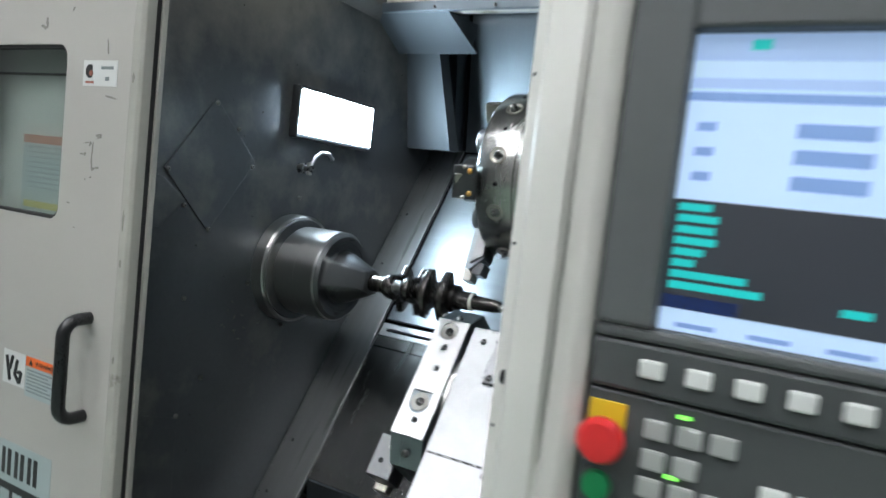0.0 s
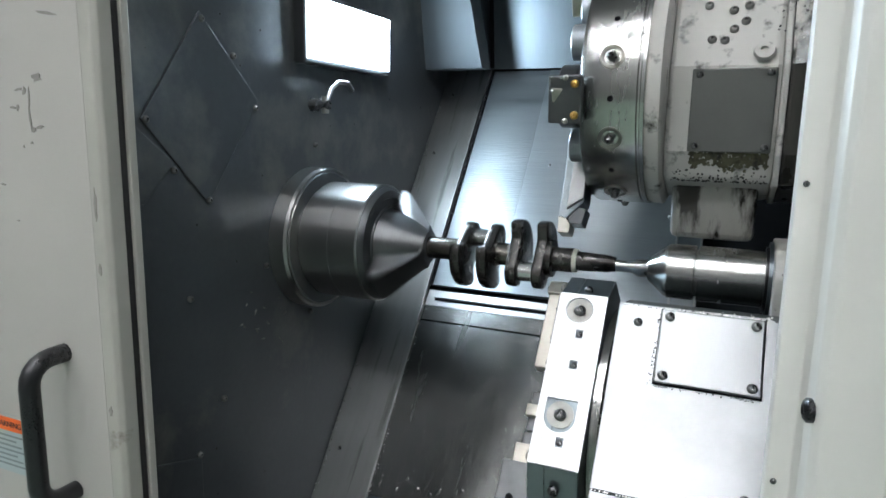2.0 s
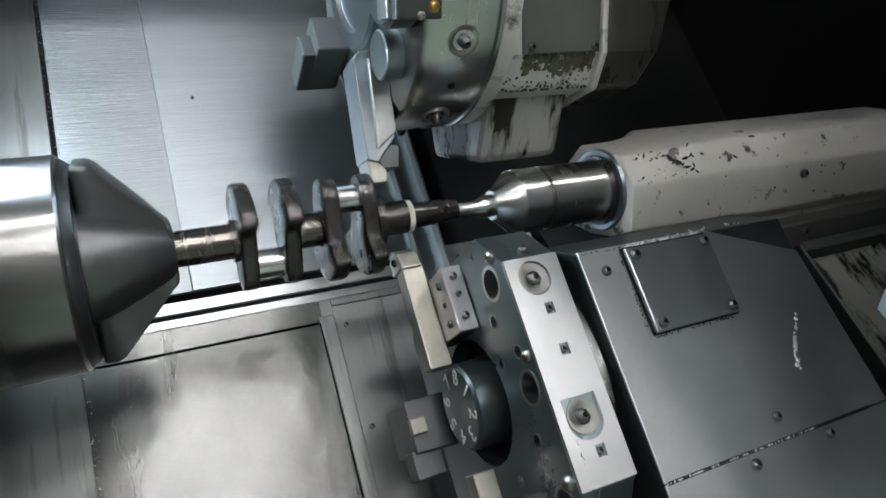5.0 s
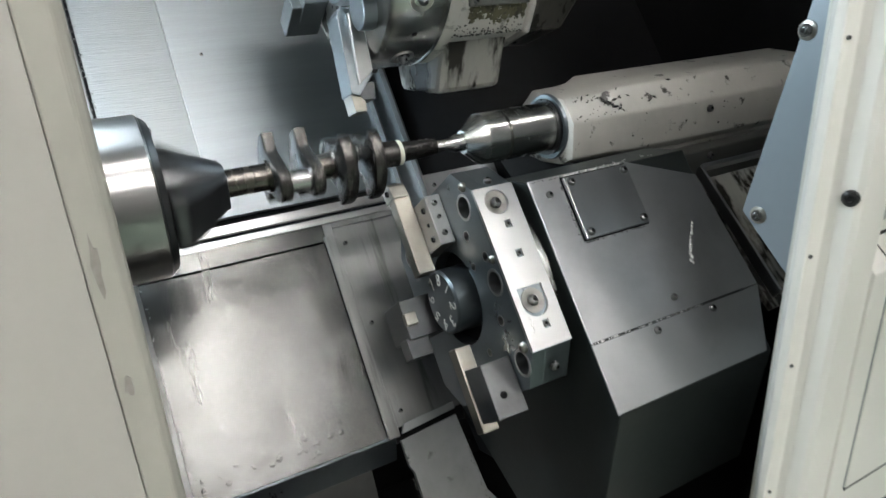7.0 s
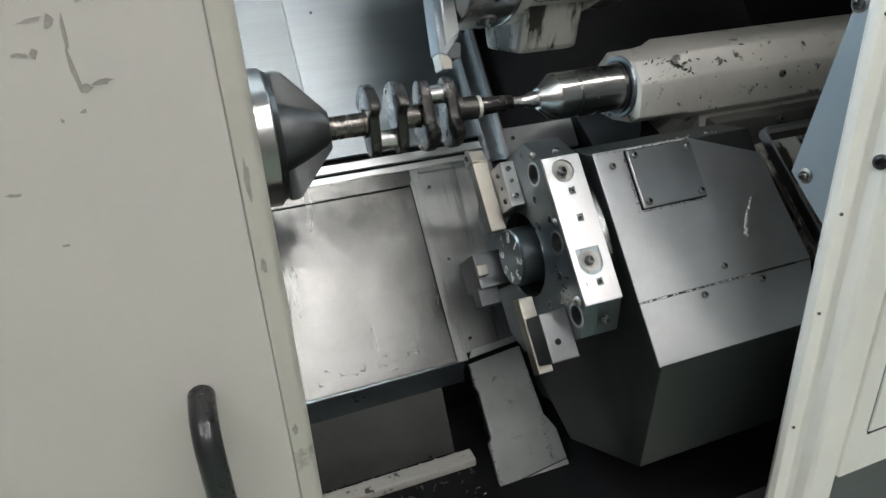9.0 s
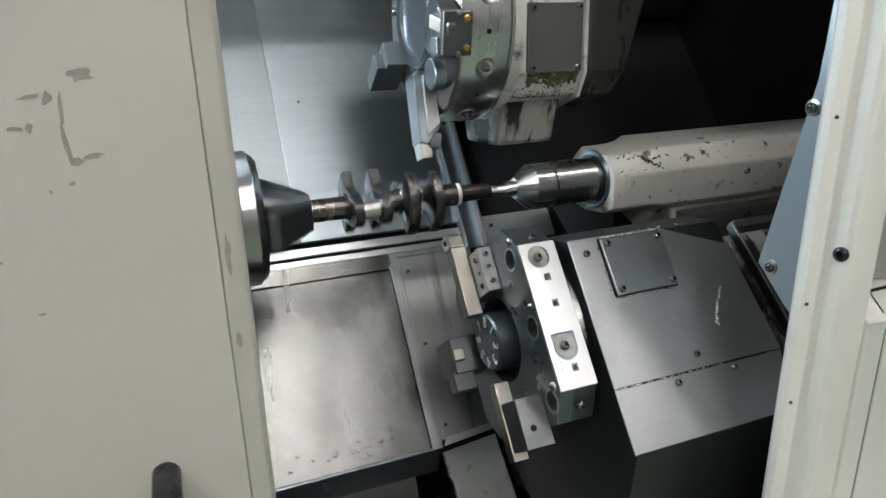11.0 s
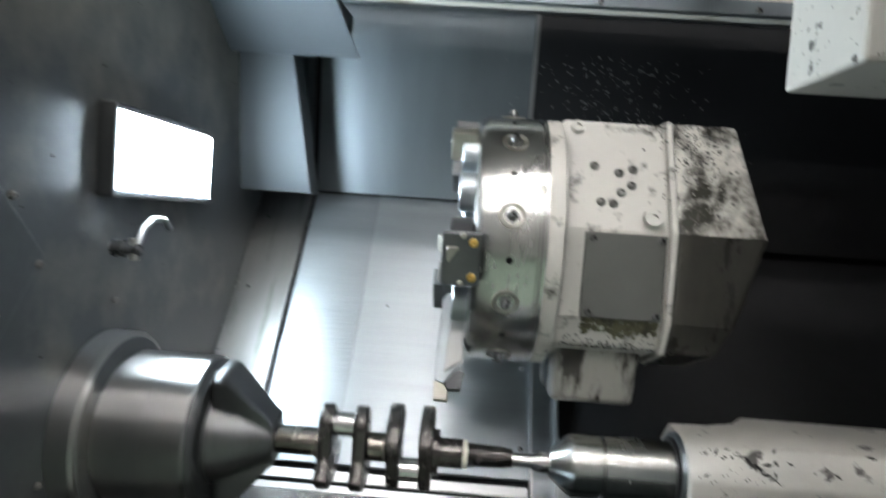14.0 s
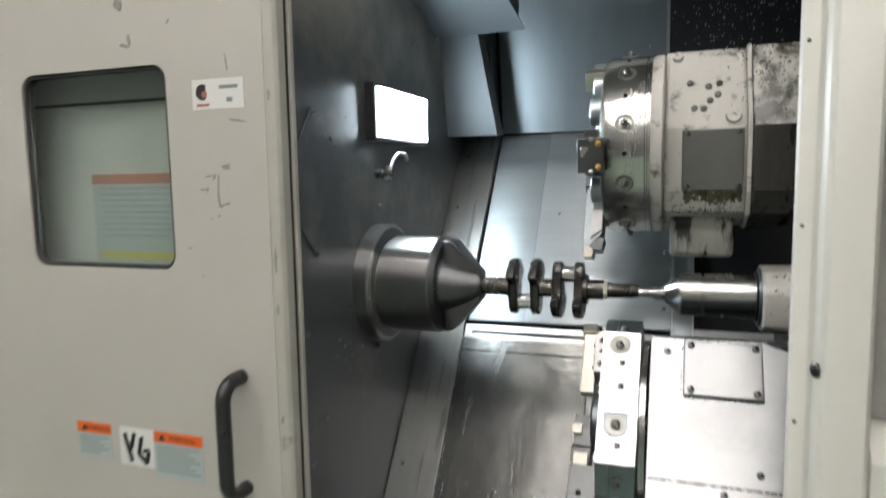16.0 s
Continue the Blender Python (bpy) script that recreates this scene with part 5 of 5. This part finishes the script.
part("text_line", prect(0.185, 0.205, 0.352, 0.358, 0.0027, 0.0031), SCREEN_T, screen)
part("green_mark", prect(0.098, 0.112, 0.548, 0.556, 0.0027, 0.0031), SCREEN_T, screen)
for k in range(4):
    part("text_line", prect(0.070 + 0.055 * k, 0.100 + 0.055 * k, 0.323, 0.327, 0.0021, 0.0026), SCREEN_B, screen)
part("soft_key_bar", prect(0.006, 0.596, 0.262, 0.305, 0.0, 0.010, 0.004), PANELDK, panel)
for k in range(9):
    part("soft_key", prect(0.048 + 0.037 * k, 0.068 + 0.037 * k, 0.277, 0.293, 0.010, 0.015, 0.003), KEYLT, panel, "white soft key")
part("key_field", prect(0.006, 0.596, 0.124, 0.260, 0.0, 0.006, 0.003), PANELDK, panel)
for gx, gz, cols in ((0.058, 0.226, 3), (0.058, 0.200, 2), (0.058, 0.176, 3), (0.150, 0.195, 6), (0.150, 0.165, 6), (0.150, 0.135, 6), (0.058, 0.140, 3)):
    for c in range(cols):
        part("key", prect(gx + 0.026 * c, gx + 0.020 + 0.026 * c, gz, gz + 0.018, 0.006, 0.011, 0.003), KEYLT if gx > 0.1 else KEY, panel)
for x, z in ((0.083, 0.249), (0.079, 0.197)):
    part("indicator", prect(x, x + 0.010, z, z + 0.003, 0.0065, 0.008), LED, panel, "lit green indicator")
part("stop_plate", prect(0.010, 0.042, 0.205, 0.250, 0.006, 0.008, 0.001), YELLOW, panel, "yellow plate")
btn = Vector((0, -1, 0)).to_track_quat("X", "Z").to_matrix().to_4x4()
part("stop_button", turned([(0.008, 0), (0.008, 0.012), (0.022, 0.012), (0.024, 0.019), (0.034, 0.020), (0.040, 0.016), (0.042, 0)], 32), RED, panel, "red mushroom stop button", True, Matrix.Translation((0.028, 0, 0.222)) @ btn)
part("start_ring", turned([(0.006, 0), (0.006, 0.017), (0.014, 0.015), (0.014, 0)], 28), PANELDK, panel, "", True, Matrix.Translation((0.026, 0, 0.178)) @ btn)
part("start_button", turned([(0.014, 0), (0.014, 0.013), (0.020, 0.012), (0.022, 0)], 28), GREEN, panel, "green start button", True, Matrix.Translation((0.026, 0, 0.178)) @ btn)
part("side_frame", prism([(-0.030, -0.005), (-0.010, -0.014), (0.003, -0.006), (0.003, 0.12), (-0.030, 0.12)], 0.118, 0.66, "z", 0.004), CREAM, panel, "cream panel frame")
part("arm", box(0.1, 0.3, 0.12, 0.20, 0.30, 0.40, 0.01), CREAM, panel, "cream support arm")


# ---- chips, drops and splashes ----
def scatter(name, label, category, places, material, lo, hi, curl=False):
    """Many tiny lumps or curls at the places, each a point and a normal, in one mesh."""
    r = random.Random(name)
    out = bmesh.new()
    for p, n in places:
        size = r.uniform(lo, hi)
        turn = Vector(n).to_track_quat("Z", "Y").to_matrix().to_4x4() @ Matrix.Rotation(r.uniform(0, 6.28), 4, "Z")
        if curl:
            m = Matrix.Translation(p) @ turn @ Matrix.Diagonal((size, size * 0.3, size * 0.3, 1))
            bmesh.ops.create_cone(out, cap_ends=True, segments=4, radius1=1, radius2=0.3, depth=1.2, matrix=m)
        else:
            bmesh.ops.create_icosphere(out, subdivisions=1, radius=1, matrix=Matrix.Translation(p) @ turn @ Matrix.Diagonal((size, size * r.uniform(0.6, 1), size * 0.38, 1)))
    ob = part(name, out, material, smooth=not curl)
    return tagged(ob, label, category, kind="stuff")


rr = random.Random(11)
edge = [(on_slope(0.140 + abs(rr.gauss(0, 0.006)), rr.choice((rr.uniform(-0.58, -0.10), rr.uniform(0.25, 0.83))), 0.004), OUT) for _ in range(150)]
edge += [(Vector((abs(rr.gauss(0.004, 0.004)), 0, 0)) + on_slope(0, rr.uniform(-0.55, 0.82), 0.013), OUT) for _ in range(130)]
scatter("metal_chips", "tiny dark metal chips along the edge strip", "chips", edge, BOLT, 0.0015, 0.0042, True)
bright_edge = [(on_slope(0.141 + abs(rr.gauss(0, 0.004)), rr.uniform(-0.58, 0.83), 0.005), OUT) for _ in range(90)] + [(Vector((abs(rr.gauss(0.004, 0.003)), 0, 0)) + on_slope(0, rr.uniform(-0.55, 0.82), 0.013), OUT) for _ in range(90)]
scatter("bright_chips", "tiny bright metal chips along the edge strip", "chips", bright_edge, GROUND_ST, 0.0012, 0.0036, True)
scatter("bed_chips", "few small chips on the bed cover", "chips", [(on_slope(rr.uniform(0.16, 0.52), rr.uniform(-0.44, -0.01), 0.005), OUT) for _ in range(26)], BOLT, 0.0012, 0.003, True)
DROP = clear("coolant_drop", (0.95, 0.97, 0.97))
scatter("coolant_drops", "small coolant drops on the black rear sheet", "drops", [(Vector((min(1.16, rr.gauss(0.92, 0.11)), 0.681 + 0.02, 0)) + Vector((0, -0.0333 * (z - 1.45) / 1.0 - 0.001, z)), Vector((0, -1, 0))) for z in [rr.uniform(1.66, 1.92) for _ in range(340)]], GROUND_ST, 0.0008, 0.0030)
scatter("bed_drops", "coolant drops on the bed cover", "drops", [(on_slope(min(0.52, max(0.15, rr.gauss(0.42, 0.08))), max(-0.44, min(-0.02, rr.gauss(-0.36, 0.07))), 0.0045), OUT) for _ in range(60)], SHEET, 0.0008, 0.0026)
bead = scatter("coolant_beads", "string of bright coolant drops", "", [(cpt(1.018 - 0.035 * math.sin(k * 0.13) + rr.gauss(0, 0.001), -0.140 - 0.0056 * k, 0.0008), OUT) for k in range(13)], LABELW, 0.0026, 0.0048)
bead.parent = carriage

def line(n, p, q, spread, normal):
    """Places strewn along the line from p to q."""
    p, q = Vector(p), Vector(q)
    return [(p.lerp(q, rr.random()) + Vector((rr.gauss(0, spread), rr.gauss(0, spread) * 0.3, rr.gauss(0, spread) * 0.3)), normal) for _ in range(n)]


seal = scatter("seam_sealant", "broken white sealant along the seam", "", line(70, cpt(0.725, -0.2778, 0.0003), cpt(0.965, -0.2778, 0.0003), 0.0004, OUT), LABELW, 0.0007, 0.0018)
seal.parent = carriage
seal = scatter("seam_dirt", "dark dirt along the seam", "", line(160, cpt(0.724, -0.2778, 0.0), cpt(1.04, -0.2778, 0.0), 0.0003, OUT), GRIME, 0.0007, 0.0016)
seal.parent = carriage
seal = scatter("plate_specks", "pale specks of chips on the cover plate's edge", "", line(45, cpt(0.79, -0.004, 0.002), cpt(0.915, -0.004, 0.002), 0.002, OUT) + line(14, cpt(0.86, 0.0, 0.001), cpt(1.0, 0.0, 0.001), 0.003, OUT), LABELW, 0.0008, 0.0022)
seal.parent = carriage
seal = scatter("top_dirt", "oily dirt round the cover plate and along the edge", "", line(90, cpt(0.78, -0.122, 0.0), cpt(0.922, -0.122, 0.0), 0.002, OUT) + line(60, cpt(0.781, -0.12, 0.0), cpt(0.781, -0.01, 0.0), 0.001, OUT) + line(60, cpt(0.73, -0.004, 0.0), cpt(0.95, -0.004, 0.0), 0.003, OUT), GRIME, 0.0006, 0.0016)
seal.parent = carriage


def facet(x, f):
    """A place on the sloping upper side of the turret's rear casting, f from its front edge to its top."""
    lo, hi = Vector((x, -0.1395, 0.0320)), Vector((x, -0.050, 0.2180))
    return lo.lerp(hi, f), Vector((0, -0.871, 0.491))


wet = scatter("casting_drops", "bright coolant drops and chips on the rear casting", "", [facet(rr.uniform(0.28, 0.37), rr.random()) for _ in range(70)], WASHER, 0.0007, 0.0018)
wet.parent = upper
wet = scatter("casting_crust", "dark crust on the rear casting", "", [facet(abs(rr.gauss(0.30, 0.03)) + 0.01, 1 - abs(rr.gauss(0, 0.35))) for _ in range(240)], GRIME, 0.001, 0.0034)
wet.parent = upper
def low_facet(x, f):
    return Vector((x, -0.1368, -0.1116)).lerp(Vector((x, -0.1136, -0.163)), f), Vector((0, -0.912, -0.41))


crust = scatter("crust", "yellow-grey crust of dried chips", "", [low_facet(rr.uniform(0.13, 0.252), min(0.9, max(0.02, rr.gauss(0.25, 0.16)))) for _ in range(320)], RUST, 0.002, 0.0055)
crust.parent = upper
crust = scatter("oil_blot", "black oil blots on the housing", "", [low_facet(rr.uniform(0.10, 0.255), min(1.0, max(0.4, rr.gauss(0.92, 0.15)))) for _ in range(110)], GRIME, 0.001, 0.0028)
crust.parent = upper
scatter("roof_rust", "small rust specks on the cream roof panel", "rust", [(Vector((rr.uniform(0.0, 1.6), 0.6195, rr.uniform(2.07, 2.42))), Vector((0, -1, 0))) for _ in range(140)], SCUFF, 0.001, 0.0035)
beam_dirt = line(420, (0.08, 0.2700, 1.975), (1.0, 0.2700, 1.978), 0.004, Vector((0, -1, 0))) + [(Vector((rr.uniform(0.07, 1.7), 0.2695, 1.94 + abs(rr.gauss(0, 0.02)))), Vector((0, -1, 0))) for _ in range(120)]
scatter("beam_grime", "yellow-grey crusted grime along the cross beam", "grime", beam_dirt, RUST, 0.001, 0.0032)
block_marks = [(Vector((rr.uniform(1.004, 1.38), -0.3005, rr.uniform(1.69, 2.0))), Vector((0, -1, 0))) for _ in range(90)] + [(Vector((1.0015, rr.uniform(-0.29, -0.12), rr.uniform(1.69, 2.0))), Vector((-1, 0, 0))) for _ in range(120)]
scatter("block_marks", "dark scratches and chips on the casting block", "chips", block_marks, SCUFF, 0.001, 0.005, True)
# chipped marks on the tailstock
def shoulder(x, f):
    """A place on the upper front side of the tailstock, f from its lower to its upper edge."""
    k = min(1.0, max(0.0, (x - 1.0) / 0.065))
    lo = Vector((x, -0.0805 - 0.0085 * k, 0.018 + 0.004 * k))
    hi = Vector((x, -0.047 - 0.009 * k, 0.061 + 0.009 * k))
    return lo.lerp(hi, f), Vector((0, -0.8, 0.6))


marks = [shoulder(0.945 + abs(rr.gauss(0.06, 0.09)), rr.random()) for _ in range(26)]
marks += [(Vector((rr.uniform(1.07, 1.45), -0.0885, rr.uniform(-0.05, 0.018))), Vector((0, -1, 0))) for _ in range(14)]
chips = scatter("paint_chips", "black paint chips on the white casting", "", marks, GRIME, 0.0008, 0.0030)
chips.parent = tail
gouges = [shoulder(x + rr.gauss(0, 0.012), 0.1 + 0.9 * rr.random()) for x in (0.96, 0.97, 1.01, 1.03, 1.045, 1.05, 1.055, 1.06, 1.08, 1.12, 1.15, 1.19, 1.24)]
gouges += [shoulder(1.0 + 0.062 * k / 9 + rr.gauss(0, 0.002), 1.0 - 0.85 * k / 9) for k in range(10)]
chips = scatter("gouges", "long dark gouges in the casting's paint", "", gouges, GRIME, 0.004, 0.010, True)
chips.parent = tail
wall_dirt = [(Vector((0.001, rr.uniform(-0.5, 0.6), rr.uniform(0.6, 1.9))), Vector((1, 0, 0))) for _ in range(60)]
scatter("wall_specks", "small dark specks of dirt on the spindle wall", "dirt", wall_dirt, GRIME, 0.001, 0.003)
scrape = []
for k in range(16):
    f = rr.random()
    scrape.append((Vector((0.0012, -0.235 + 0.12 * f + rr.gauss(0, 0.012), 0.985 - 0.075 * f + rr.gauss(0, 0.03))), Vector((1, 0, 0.2))))
ob = scatter("wall_scrapes", "pale scrapes in the wall below the flange", "", scrape, POCKET, 0.003, 0.010, True)
ob.parent = shell
dents = [(on_slope(max(0.16, min(0.515, rr.gauss(0.36, 0.11))), -0.44 + abs(rr.gauss(0, 0.035)) + 0.012, 0.0032), OUT) for _ in range(30)]
ob = scatter("dented_edge", "small dents knocked into the cover's lower edge", "", dents, SHEET, 0.004, 0.008)
ob.parent = bed
scatter("trough_chips", "wet black metal chips in the trough", "chips", [(Vector((rr.uniform(0.0, 0.52), rr.uniform(-0.40, -0.10), 0.252 + 0.012 * rr.random())), Vector((rr.gauss(0, 0.5), rr.gauss(0, 0.5), 1))) for _ in range(420)], BOLT, 0.003, 0.010, True)
scatter("lip_chips", "pale chips caught on the trough's lip", "chips", line(70, (0.03, -0.052, 0.273), (0.50, -0.052, 0.273), 0.003, Vector((0, 0, 1))), LABELW, 0.0015, 0.0045, True)
foot_dirt = line(120, on_slope(0.556, -0.447, 0.0), on_slope(0.556, -0.78, -0.003), 0.002, OUT) + line(90, on_slope(0.70, -0.5, -0.003), on_slope(0.70, -0.79, -0.003), 0.003, OUT)
scatter("way_chips", "dark chips along the lower way cover", "chips", foot_dirt, GRIME, 0.0012, 0.004, True)

# ---- movement ----
# the crankshaft's angle in degrees, 0 with its first pin on top, at these seconds
TURNS = [(0.0, 80), (0.5, 15), (1.0, 20), (1.5, 270), (2.0, 315), (2.5, 275), (3.0, 95), (3.5, 0), (4.0, 180), (4.5, 0), (5.0, 180), (7.5, 80), (8.0, 180),
         (8.5, 0), (9.0, 170), (9.5, 140), (12.0, 60), (12.5, 8), (13.0, 0), (13.5, 0), (14.0, 10), (14.5, 20), (15.0, 40), (15.5, 75), (16.0, 180)]


def spin_rows():
    """Rows a tenth of a second apart that turn one way only and pass each angle of TURNS in time."""
    rows, a = [(0.0, pose(*AXIS, TURNS[0][1], 0, 0))], TURNS[0][1]
    for (t0, _), (t1, want) in zip(TURNS, TURNS[1:]):
        n = round((t1 - t0) * 10)
        turn = (want - a) % 360
        while turn < 55 * n:
            turn += 360
        if turn > 86 * n:
            turn -= 360
        for k in range(1, n + 1):
            rows.append((t0 + k / 10, pose(*AXIS, a + turn * k / n, 0, 0)))
        a += turn
    return rows


def motions():
    base = Vector(UC)
    walk(upper, [(t, Matrix.Translation(base + Vector(d))) for t, d in ((0, (0, 0, 0)), (4.0, (0, 0, 0)), (5.0, (-0.007, -0.004, 0)), (5.6, (-0.012, 0.008, 0.008)), (6.6, (-0.019, 0.026, 0.024)), (8.0, (-0.019, 0.026, 0.024)), (16.0, (-0.019, 0.026, 0.024)))])
    steps = ((0, (0, 0, 0)), (4.0, (0, 0, 0)), (4.5, (0.008, 0.02, -0.008)), (5.0, (0.010, 0.024, -0.010)), (6.3, (0.005, 0.020, -0.012)), (7.5, (0, 0.012, -0.016)), (8.0, (-0.002, 0.006, -0.022)), (8.5, (-0.007, -0.008, -0.038)), (9.5, (-0.007, -0.008, -0.038)), (16.0, (-0.007, -0.008, -0.038)))
    for ob in (lower, carriage):
        walk(ob, [(t, Matrix.Translation(LC + Vector(d))) for t, d in steps])
    spin = spin_rows()
    for ob in (chuck, crank):
        walk(ob, spin)


motions()
